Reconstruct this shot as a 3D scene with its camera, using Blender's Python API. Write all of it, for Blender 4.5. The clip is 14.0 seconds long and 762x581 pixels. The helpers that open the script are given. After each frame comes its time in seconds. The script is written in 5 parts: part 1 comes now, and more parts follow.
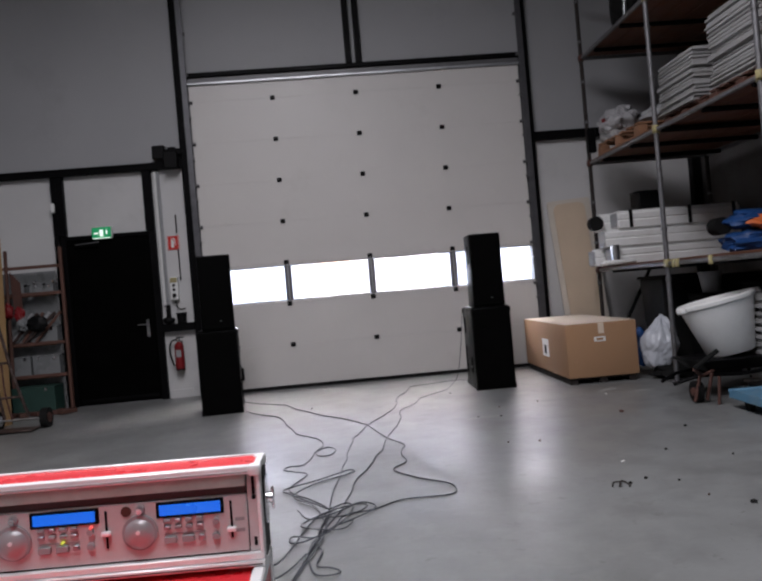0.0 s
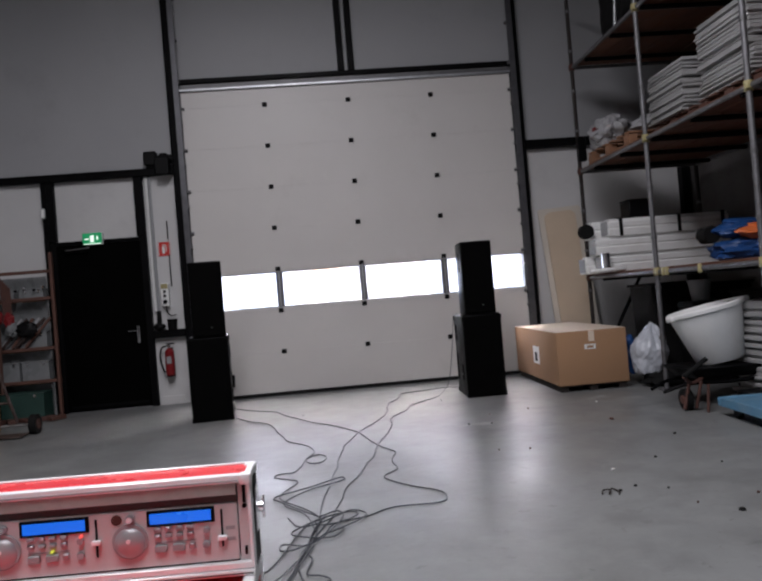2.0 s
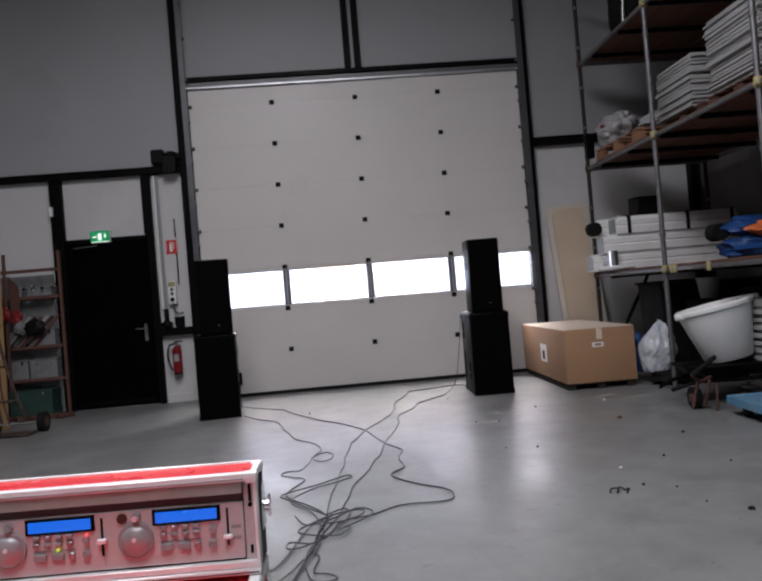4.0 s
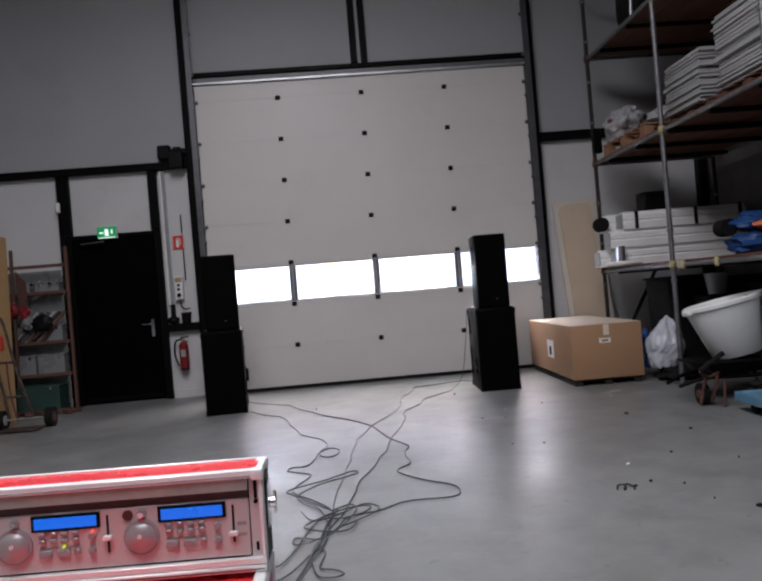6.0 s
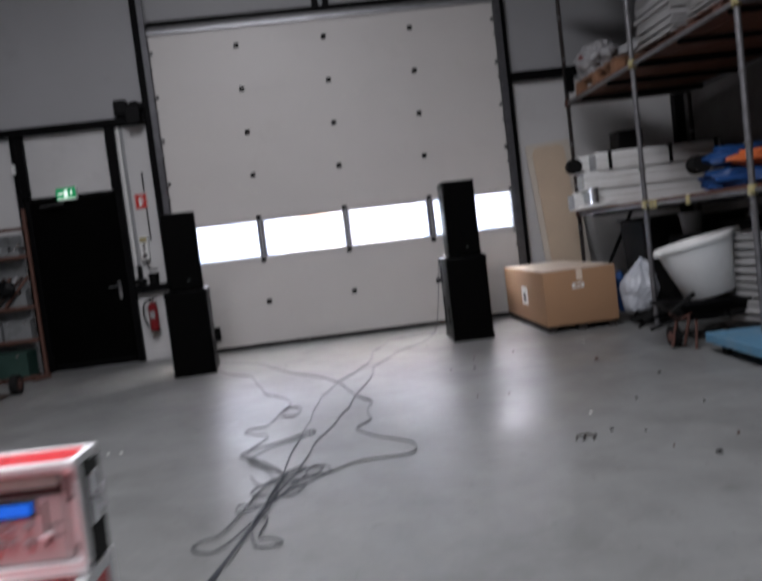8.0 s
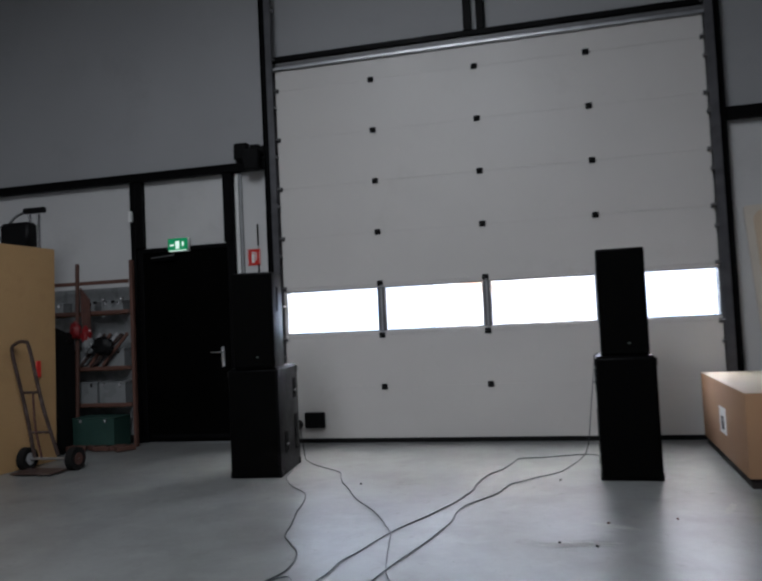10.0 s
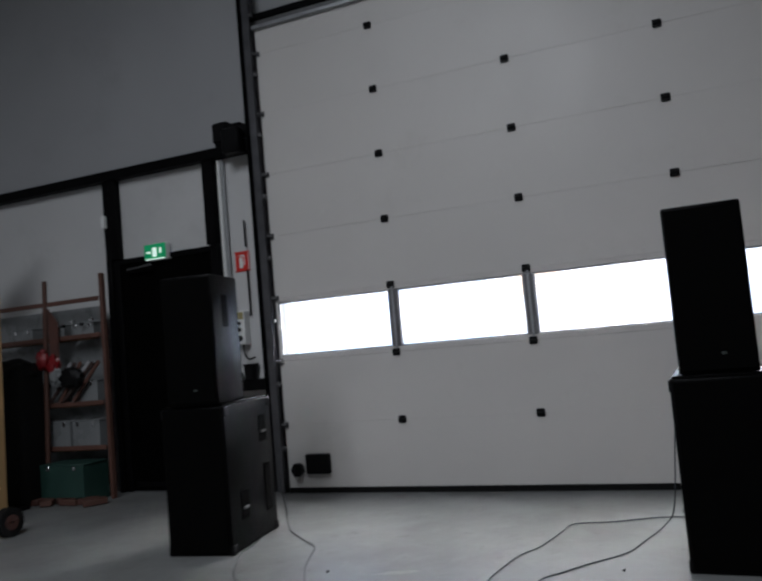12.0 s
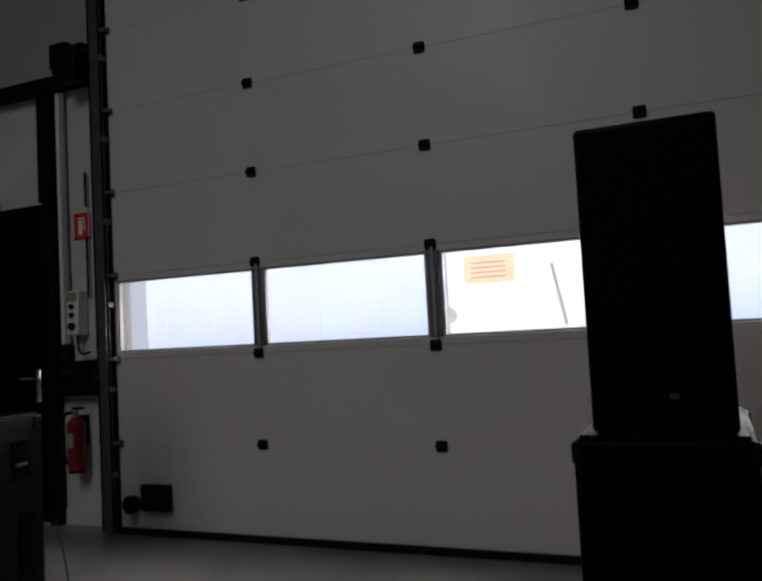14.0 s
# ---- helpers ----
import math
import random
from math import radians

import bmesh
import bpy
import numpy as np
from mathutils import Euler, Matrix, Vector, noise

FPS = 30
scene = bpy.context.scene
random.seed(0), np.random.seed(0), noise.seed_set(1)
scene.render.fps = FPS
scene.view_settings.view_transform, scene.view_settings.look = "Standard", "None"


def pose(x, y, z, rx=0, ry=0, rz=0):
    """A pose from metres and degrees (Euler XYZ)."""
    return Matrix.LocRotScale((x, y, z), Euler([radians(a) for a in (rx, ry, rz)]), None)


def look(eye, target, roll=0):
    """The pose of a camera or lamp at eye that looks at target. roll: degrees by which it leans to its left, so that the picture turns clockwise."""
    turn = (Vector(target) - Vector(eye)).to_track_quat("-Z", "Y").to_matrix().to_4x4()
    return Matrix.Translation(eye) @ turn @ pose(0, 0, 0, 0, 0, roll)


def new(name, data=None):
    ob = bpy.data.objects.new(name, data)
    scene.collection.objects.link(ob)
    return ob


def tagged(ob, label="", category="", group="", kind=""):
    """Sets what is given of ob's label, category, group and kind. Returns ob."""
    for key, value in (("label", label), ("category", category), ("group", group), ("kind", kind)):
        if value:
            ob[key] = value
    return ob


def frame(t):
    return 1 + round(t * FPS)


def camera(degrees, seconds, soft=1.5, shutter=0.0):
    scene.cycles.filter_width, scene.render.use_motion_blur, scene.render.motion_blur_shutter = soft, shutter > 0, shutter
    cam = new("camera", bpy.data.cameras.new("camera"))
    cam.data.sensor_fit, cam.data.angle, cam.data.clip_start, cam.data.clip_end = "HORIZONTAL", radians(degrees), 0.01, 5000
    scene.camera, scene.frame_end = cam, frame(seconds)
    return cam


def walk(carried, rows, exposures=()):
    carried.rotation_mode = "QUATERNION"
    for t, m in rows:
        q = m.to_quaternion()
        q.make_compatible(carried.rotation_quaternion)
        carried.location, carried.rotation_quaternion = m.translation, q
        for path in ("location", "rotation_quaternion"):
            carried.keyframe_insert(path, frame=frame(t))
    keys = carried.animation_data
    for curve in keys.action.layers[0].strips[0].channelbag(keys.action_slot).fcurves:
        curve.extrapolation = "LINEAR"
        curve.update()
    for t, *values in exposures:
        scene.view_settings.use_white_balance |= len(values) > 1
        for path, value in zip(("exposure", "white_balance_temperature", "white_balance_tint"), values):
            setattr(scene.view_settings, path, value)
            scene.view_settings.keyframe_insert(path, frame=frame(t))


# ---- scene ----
cam = camera(55.0, 14.0, soft=2.4, shutter=0.5)
PATH = [
    (0, (-0.5, -9.459, 1.137), (-0.372, -7.463, 1.14), -4.9),
    (0.5, (-0.501, -9.459, 1.137), (-0.348, -7.465, 1.145), -4.9),
    (1, (-0.498, -9.481, 1.143), (-0.341, -7.488, 1.162), -4.7),
    (1.5, (-0.497, -9.484, 1.145), (-0.334, -7.491, 1.156), -4.9),
    (2, (-0.5, -9.467, 1.142), (-0.347, -7.473, 1.161), -4.7),
    (2.5, (-0.498, -9.471, 1.147), (-0.363, -7.475, 1.162), -4.6),
    (3, (-0.498, -9.468, 1.145), (-0.36, -7.473, 1.165), -4.6),
    (5.5, (-0.498, -9.449, 1.141), (-0.379, -7.452, 1.145), -4.8),
    (6, (-0.497, -9.45, 1.143), (-0.382, -7.454, 1.147), -4.7),
    (6.5, (-0.496, -9.449, 1.141), (-0.38, -7.453, 1.141), -4.9),
    (7, (-0.486, -9.449, 1.143), (-0.358, -7.454, 1.118), -5.2),
    (7.5, (-0.447, -9.393, 1.134), (-0.336, -7.397, 1.072), -5.8),
    (7.9, (-0.298, -9.317, 1.115), (-0.179, -7.327, 0.965), -6.8),
    (8, (-0.246, -9.263, 1.118), (-0.121, -7.271, 0.989), -6.9),
    (8.2, (-0.134, -9.163, 1.123), (-0.015, -7.167, 1.174), -6.4),
    (8.5, (-0.025, -8.898, 1.145), (-0.037, -6.898, 1.137), -4.9),
    (9, (0.213, -8.387, 1.216), (0.012, -6.399, 1.296), -2.6),
    (9.2, (0.341, -8.174, 1.216), (0.089, -6.193, 1.324), -2.5),
    (11.3, (0.864, -6.039, 1.137), (0.139, -4.176, 1.202), -4.0),
    (11.5, (0.826, -5.89, 1.148), (0.104, -4.028, 1.238), -4.6),
    (12, (0.997, -5.396, 1.145), (0.255, -3.545, 1.294), -5.1),
    (12.5, (1.082, -4.859, 1.126), (0.254, -3.04, 1.188), -3.2),
    (13, (1.122, -4.468, 1.107), (0.317, -2.638, 1.168), -5.2),
    (13.5, (1.243, -4.064, 1.147), (0.463, -2.224, 1.207), -3.9),
    (14, (1.199, -3.671, 1.17), (0.444, -1.822, 1.282), -3.1),
]
walk(cam, [(t, look(eye, target, roll)) for t, eye, target, roll in PATH],
     [(0.0, 4.18, 6300, 17), (7.0, 4.18, 6300, 17), (8.6, 4.03, 6150, 13), (9.2, 3.9, 6050, 10), (11.3, 3.92, 5950, 9), (12.5, 3.53, 6000, 9),
      (13.2, 3.0, 6250, 11), (14.0, 2.4, 6450, 13)])

# ---- light ----
world = bpy.data.worlds.new("overcast_sky")
scene.world = world
world.use_nodes = True
wn = world.node_tree
sky = wn.nodes.new("ShaderNodeTexSky")
sky.sky_type = "NISHITA"
sky.sun_disc = False
sky.sun_elevation, sky.sun_rotation = radians(55), radians(20)
sky.air_density, sky.dust_density, sky.ozone_density = 1.0, 5.0, 0.6
wn.nodes["Background"].inputs[1].default_value = 0.12
wn.links.new(sky.outputs[0], wn.nodes["Background"].inputs[0])

sun_data = bpy.data.lights.new("sun", "SUN")
sun_data.energy, sun_data.angle, sun_data.color = 0.6, radians(45), (1.0, 0.97, 0.92)
sun = new("sun", sun_data)
sun.matrix_world = look((7.8, 21.5, 32.7), (0, 0, 0))


# daylight of the roof light, in its opening
day = bpy.data.lights.new("roof_daylight", "AREA")
day.shape, day.size, day.size_y, day.energy, day.color = "RECTANGLE", 2.4, 7.6, 30, (1.0, 0.99, 0.985)
roof_daylight = new("roof_daylight", day)
roof_daylight.location = (-1.0, -8.2, 6.02)


# ---- materials ----
def mat(name, col, rough=0.5, metal=0.0, var=0.12, scale=6.0, fine=70.0, bump=0.08, rvar=0.12, spec=0.5, dirt=None, dirt_at=0.62, dirt_scale=3.0):
    m = bpy.data.materials.new(name)
    m.use_nodes = True
    nt = m.node_tree
    N, L = nt.nodes, nt.links
    bsdf = N["Principled BSDF"]
    tc = N.new("ShaderNodeTexCoord")
    big, small = N.new("ShaderNodeTexNoise"), N.new("ShaderNodeTexNoise")
    big.inputs["Scale"].default_value, big.inputs["Detail"].default_value = scale, 5
    small.inputs["Scale"].default_value, small.inputs["Detail"].default_value = fine, 3
    for n in (big, small):
        L.new(tc.outputs["Object"], n.inputs["Vector"])
    mix = N.new("ShaderNodeMix")
    mix.data_type = "FLOAT"
    mix.inputs[0].default_value = 0.35
    L.new(big.outputs[0], mix.inputs[2])
    L.new(small.outputs[0], mix.inputs[3])
    ramp = N.new("ShaderNodeValToRGB")
    lo = [max(0, c * (1 - var)) for c in col]
    hi = [min(1, c * (1 + var)) for c in col]
    ramp.color_ramp.elements[0].position, ramp.color_ramp.elements[1].position = 0.3, 0.7
    ramp.color_ramp.elements[0].color, ramp.color_ramp.elements[1].color = (*lo, 1), (*hi, 1)
    L.new(mix.outputs[0], ramp.inputs[0])
    colour = ramp.outputs[0]
    if dirt:
        stain = N.new("ShaderNodeTexNoise")
        stain.inputs["Scale"].default_value, stain.inputs["Detail"].default_value, stain.inputs["Roughness"].default_value = dirt_scale, 8, 0.7
        L.new(tc.outputs["Object"], stain.inputs["Vector"])
        sr = N.new("ShaderNodeMapRange")
        sr.inputs["From Min"].default_value, sr.inputs["From Max"].default_value = dirt_at - 0.1, dirt_at + 0.2
        L.new(stain.outputs[0], sr.inputs["Value"])
        cm = N.new("ShaderNodeMix")
        cm.data_type = "RGBA"
        L.new(sr.outputs[0], cm.inputs["Factor"])
        L.new(colour, cm.inputs[6])
        cm.inputs[7].default_value = (*dirt, 1)
        colour = cm.outputs[2]
    L.new(colour, bsdf.inputs["Base Color"])
    rr = N.new("ShaderNodeMapRange")
    rr.inputs["To Min"].default_value, rr.inputs["To Max"].default_value = max(0.02, rough - rvar), min(1, rough + rvar)
    rr.inputs["From Min"].default_value, rr.inputs["From Max"].default_value = 0.2, 0.8
    L.new(big.outputs[0], rr.inputs["Value"])
    L.new(rr.outputs[0], bsdf.inputs["Roughness"])
    bsdf.inputs["Metallic"].default_value = metal
    bsdf.inputs["Specular IOR Level"].default_value = spec
    if bump:
        b = N.new("ShaderNodeBump")
        b.inputs["Strength"].default_value, b.inputs["Distance"].default_value = bump, 0.004
        L.new(small.outputs[0], b.inputs["Height"])
        L.new(b.outputs[0], bsdf.inputs["Normal"])
    return m


def glow(name, col, strength, base=(0.1, 0.1, 0.1)):
    m = mat(name, base, 0.3, bump=0)
    p = m.node_tree.nodes["Principled BSDF"]
    p.inputs["Emission Color"].default_value, p.inputs["Emission Strength"].default_value = (*col, 1), strength
    return m


def glass(name, col=(1, 1, 1), rough=0.0, ior=1.45):
    m = mat(name, col, 0.05, bump=0, rvar=0.02, var=0.0)
    p = m.node_tree.nodes["Principled BSDF"]
    p.inputs["Transmission Weight"].default_value, p.inputs["IOR"].default_value = 1.0, ior
    for link in list(p.inputs["Roughness"].links):
        m.node_tree.links.remove(link)
    p.inputs["Roughness"].default_value = rough
    return m


M_WALL = mat("painted_wall_panel", (0.6, 0.6, 0.6), 0.55, var=0.05, scale=1.2, fine=180, bump=0.05, dirt=(0.5, 0.5, 0.5), dirt_at=0.64, dirt_scale=1.1)
# wall tone above the beam, darker than M_WALL below it
M_UPPER = mat("darker_upper_wall", (0.37, 0.375, 0.385), 0.55, var=0.05, scale=1.2, fine=180, bump=0.05, dirt=(0.31, 0.31, 0.315), dirt_at=0.64, dirt_scale=1.1)
# M_SIDE: base colour kept dark to cut light bounced around the racking
M_SIDE = mat("darkened_side_wall", (0.12, 0.115, 0.115), 0.75, var=0.2, scale=1.5, fine=60, dirt=(0.07, 0.06, 0.055), dirt_at=0.54, dirt_scale=0.9)
M_DOOR = mat("white_door_steel", (0.66, 0.64, 0.62), 0.42, var=0.035, scale=1.5, fine=260, bump=0.12, dirt=(0.58, 0.56, 0.53), dirt_at=0.66, dirt_scale=1.6)
M_BLACK = mat("black_painted_steel", (0.003, 0.003, 0.0035), 0.5, var=0.3, scale=4, spec=0.08)
M_BLACKDOOR = mat("black_door_paint", (0.0016, 0.0016, 0.0016), 0.55, var=0.3, scale=3, spec=0.02)
M_RUBBER = mat("black_rubber", (0.007, 0.007, 0.007), 0.8, var=0.3, spec=0.2)
M_PLASTIC = mat("black_plastic", (0.004, 0.004, 0.0045), 0.5, var=0.25, fine=200, spec=0.15)
M_STEEL = mat("galvanised_steel", (0.42, 0.43, 0.45), 0.42, metal=0.9, var=0.2, scale=12, fine=120)
M_SCAF = mat("weathered_scaffold_tube", (0.2, 0.2, 0.21), 0.5, metal=0.75, var=0.3, scale=14, fine=120, dirt=(0.08, 0.06, 0.05), dirt_at=0.6)
M_TRACK = mat("dull_track_steel", (0.15, 0.15, 0.155), 0.5, metal=0.5, var=0.25, scale=10)
M_CHROME = mat("bright_steel", (0.75, 0.76, 0.78), 0.2, metal=1.0, var=0.06, bump=0.02)
M_ALU = mat("aluminium_edge", (0.9, 0.91, 0.92), 0.38, metal=0.2, var=0.06, scale=20, fine=200, bump=0.05)
M_WHITEP = mat("white_plastic", (0.84, 0.85, 0.84), 0.45, var=0.05, scale=5, dirt=(0.74, 0.73, 0.7), dirt_at=0.62)
M_GREYP = mat("grey_plastic", (0.32, 0.33, 0.34), 0.5, var=0.1)
M_CARD = mat("brown_cardboard", (0.38, 0.22, 0.12), 0.8, var=0.08, scale=3, fine=140, bump=0.1, dirt=(0.36, 0.2, 0.1), dirt_at=0.62)
# lightened cardboard: the bright light on the carton's top is in this colour
M_CARDTOP = mat("lit_tone_cardboard", (0.76, 0.64, 0.52), 0.45, var=0.08, scale=3, fine=140, bump=0.06)
M_PLY = mat("pale_board", (0.62, 0.5, 0.37), 0.6, var=0.08, scale=2.5, fine=90)
M_PALE = mat("cream_board", (0.62, 0.57, 0.5), 0.6, var=0.06, scale=2.5)
M_MDF = mat("tan_fibreboard", (0.46, 0.29, 0.13), 0.65, var=0.1, scale=2, fine=120, dirt=(0.34, 0.2, 0.09), dirt_at=0.62, dirt_scale=2)
M_PLANK = mat("red_brown_deck_board", (0.1, 0.034, 0.015), 0.65, var=0.3, scale=5, fine=60, dirt=(0.1, 0.045, 0.025), dirt_at=0.58)
M_WOOD = mat("worn_wood", (0.24, 0.12, 0.065), 0.65, var=0.22, scale=6, fine=80)
M_DARKWOOD = mat("dark_wood", (0.09, 0.04, 0.028), 0.65, var=0.25, scale=6)
M_YELLOW = mat("yellow_coupler", (0.4, 0.35, 0.17), 0.5, var=0.2)
M_RED = mat("red_laminate", (0.75, 0.035, 0.045), 0.3, var=0.06, scale=10, bump=0.03)
M_REDP = mat("red_paint", (0.2, 0.009, 0.012), 0.35, var=0.12)
M_SIGNRED = mat("red_sign", (0.62, 0.03, 0.02), 0.4, var=0.05)
M_SIGNWHITE = mat("white_sign_print", (0.8, 0.8, 0.78), 0.5, var=0.03)
M_GRILLE = mat("black_speaker_grille", (0.002, 0.002, 0.002), 0.7, var=0.3, fine=400, bump=0.3, spec=0.03)
M_CAB = mat("black_textured_cabinet", (0.0018, 0.0018, 0.0021), 0.42, var=0.25, fine=350, bump=0.2, spec=0.07)
M_BLUETARP = mat("blue_tarpaulin", (0.013, 0.06, 0.2), 0.45, var=0.3, scale=9, fine=40, bump=0.4)
M_ORANGE = mat("orange_cloth", (0.7, 0.16, 0.04), 0.6, var=0.15, scale=9, fine=40, bump=0.4)
M_WRAP = mat("grey_plastic_wrap", (0.34, 0.34, 0.35), 0.3, var=0.3, scale=9, fine=30, bump=0.6)
M_BAG = mat("white_plastic_bag", (0.52, 0.55, 0.6), 0.35, var=0.1, scale=7, fine=30, bump=0.6)
M_BLUE = mat("light_blue_paint", (0.08, 0.21, 0.33), 0.5, var=0.15, scale=8, dirt=(0.2, 0.25, 0.27), dirt_at=0.58)
M_TRUCK = mat("worn_brown_tube_paint", (0.055, 0.034, 0.03), 0.5, metal=0.3, var=0.4, scale=18, dirt=(0.24, 0.2, 0.18), dirt_at=0.63, dirt_scale=9)
M_RUST = mat("rusty_steel", (0.085, 0.035, 0.026), 0.75, var=0.35, scale=14)
M_CABLE = mat("black_cable", (0.055, 0.06, 0.07), 0.45, var=0.2)
M_GREEN = mat("dark_green_crate", (0.02, 0.055, 0.045), 0.5, var=0.2)
# notice in a pale orange
M_NOTICE = mat("pale_orange_notice", (0.75, 0.56, 0.4), 0.6, var=0.03, bump=0)
M_TUBGREY = mat("smoky_tub_plastic", (0.2, 0.21, 0.215), 0.3, var=0.15)
M_GAPFILL = mat("grey_gap_filler", (0.33, 0.39, 0.36), 0.45, var=0.15, scale=25)
M_STRIP = mat("dark_grey_strip", (0.034, 0.042, 0.038), 0.5, var=0.15)
M_RAIL = mat("grey_zinc_rail", (0.13, 0.13, 0.14), 0.4, metal=0.7, var=0.2, scale=10)
M_NEARBLACK = mat("near_black_matt", (0.02, 0.015, 0.013), 0.8, var=0.3)
M_CLEAR = glass("clear_plastic", (0.8, 0.84, 0.87), 0.35)
M_GLASS = glass("window_glass")
M_EXIT = glow("exit_green", (0.02, 0.5, 0.18), 0.011, (0.02, 0.4, 0.15))
M_EXITW = glow("exit_white", (0.75, 1.0, 0.8), 0.05, (0.8, 0.8, 0.8))
M_LCD = glow("blue_display", (0.0, 0.17, 0.85), 0.042, (0.0, 0.03, 0.3))
M_LEDR = glow("red_led", (1.0, 0.1, 0.08), 0.06)
M_LEDY = glow("yellow_led", (0.8, 0.9, 0.05), 0.04)
M_FACE = mat("silver_front_panel", (0.56, 0.56, 0.56), 0.42, metal=0.1, var=0.05, scale=30, fine=200, bump=0.03)
M_VAN = mat("van_white_paint", (0.66, 0.74, 0.84), 0.3, var=0.03, bump=0)
M_FACADE = mat("bright_facade", (0.92, 0.89, 0.85), 0.7, var=0.04, scale=0.4)
M_PIER = mat("blue_grey_cladding", (0.2, 0.24, 0.28), 0.6, var=0.08)
M_ASPHALT = mat("pale_paving", (0.4, 0.4, 0.38), 0.8, var=0.1)
M_PANELSTK = mat("white_tray_stack", (0.36, 0.36, 0.36), 0.5, var=0.08, scale=4, dirt=(0.3, 0.29, 0.27), dirt_at=0.58)


def floor_material():
    m = mat("polished_concrete", (0.175, 0.18, 0.178), 0.38, var=0.1, scale=1.3, fine=30, bump=0.06, rvar=0.12, spec=0.4)
    nt = m.node_tree
    N, L = nt.nodes, nt.links
    bsdf = N["Principled BSDF"]
    colour = bsdf.inputs["Base Color"].links[0].from_socket
    tc = N.new("ShaderNodeTexCoord")
    # cloudy pale bloom, dark smears, trodden smudges, fine specks
    for scale, detail, rough, lo, hi, top, tint in ((1.1, 6, 0.6, 0.42, 0.72, 0.8, (0.235, 0.245, 0.245)), (2.6, 7, 0.62, 0.46, 0.8, 0.6, (0.095, 0.097, 0.096)),
                                                   (5.5, 8, 0.7, 0.5, 0.75, 0.55, (0.25, 0.255, 0.25)), (7.0, 6, 0.7, 0.6, 0.74, 0.6, (0.065, 0.064, 0.06)),
                                                   (22.0, 4, 0.75, 0.66, 0.72, 0.75, (0.055, 0.052, 0.05))):
        nz = N.new("ShaderNodeTexNoise")
        nz.inputs["Scale"].default_value, nz.inputs["Detail"].default_value, nz.inputs["Roughness"].default_value = scale, detail, rough
        nz.inputs["Distortion"].default_value = 0.4
        mp = N.new("ShaderNodeMapping")
        mp.inputs["Location"].default_value = (scale * 3.7, scale * 1.9, 0)
        L.new(tc.outputs["Object"], mp.inputs["Vector"])
        L.new(mp.outputs[0], nz.inputs["Vector"])
        mr = N.new("ShaderNodeMapRange")
        mr.inputs["From Min"].default_value, mr.inputs["From Max"].default_value, mr.inputs["To Max"].default_value = lo, hi, top
        L.new(nz.outputs[0], mr.inputs["Value"])
        mx = N.new("ShaderNodeMix")
        mx.data_type = "RGBA"
        L.new(mr.outputs[0], mx.inputs["Factor"])
        L.new(colour, mx.inputs[6])
        mx.inputs[7].default_value = (*tint, 1)
        colour = mx.outputs[2]
    L.new(colour, bsdf.inputs["Base Color"])
    return m


M_FLOOR = floor_material()


# ---- building helpers ----
def part(name, bm, material, parent=None, label=""):
    me = bpy.data.meshes.new(name)
    bm.normal_update()
    bm.to_mesh(me)
    bm.free()
    me.materials.append(material)
    me.shade_smooth()
    me.set_sharp_from_angle(angle=radians(38))
    ob = new(name, me)
    if parent:
        ob.parent = parent
    if label:
        ob["label"] = label
    return ob


def thing(name, label, category, m=None, group="", kind=""):
    e = new(name)
    e.empty_display_size = 0.1
    if m is not None:
        e.matrix_basis = m
    return tagged(e, label, category, group, kind)


def box(bm, c, s, bev=0.0, rot=None, seg=1):
    m = Matrix.Translation(c) @ (rot.to_4x4() if rot else Matrix()) @ Matrix.Diagonal((*s, 1))
    vs = bmesh.ops.create_cube(bm, size=1, matrix=m)["verts"]
    if bev:
        es = list({e for v in vs for e in v.link_edges})
        bmesh.ops.bevel(bm, geom=es, offset=bev, segments=seg, affect="EDGES", profile=0.5)
    return bm


def span(bm, a, b, bev=0.0):
    """A box from corner a to corner b."""
    return box(bm, [(p + q) / 2 for p, q in zip(a, b)], [abs(q - p) for p, q in zip(a, b)], bev)


def cyl(bm, p, q, r, r2=None, n=14):
    p, q = Vector(p), Vector(q)
    d = q - p
    m = Matrix.Translation((p + q) / 2) @ d.to_track_quat("Z", "Y").to_matrix().to_4x4()
    bmesh.ops.create_cone(bm, cap_ends=True, segments=n, radius1=r, radius2=r if r2 is None else r2, depth=d.length, matrix=m)
    return bm


def B():
    return bmesh.new()


def bx(name, c, s, material, parent=None, bev=0.004, label="", rot=None, seg=1):
    return part(name, box(B(), c, s, bev, rot, seg), material, parent, label)


def sp(name, a, b, material, parent=None, bev=0.003, label=""):
    return part(name, span(B(), a, b, bev), material, parent, label)


def cy(name, p, q, r, material, parent=None, r2=None, n=14, label=""):
    return part(name, cyl(B(), p, q, r, r2, n), material, parent, label)


def smooth_line(pts, steps=6):
    pts = [Vector(p) for p in pts]
    ext = [2 * pts[0] - pts[1], *pts, 2 * pts[-1] - pts[-2]]
    out = []
    for i in range(1, len(ext) - 2):
        a, b, c, d = ext[i - 1:i + 3]
        for k in range(steps):
            t = k / steps
            out.append(0.5 * ((2 * b) + (c - a) * t + (2 * a - 5 * b + 4 * c - d) * t * t + (3 * b - a - 3 * c + d) * t ** 3))
    return out + [pts[-1]]


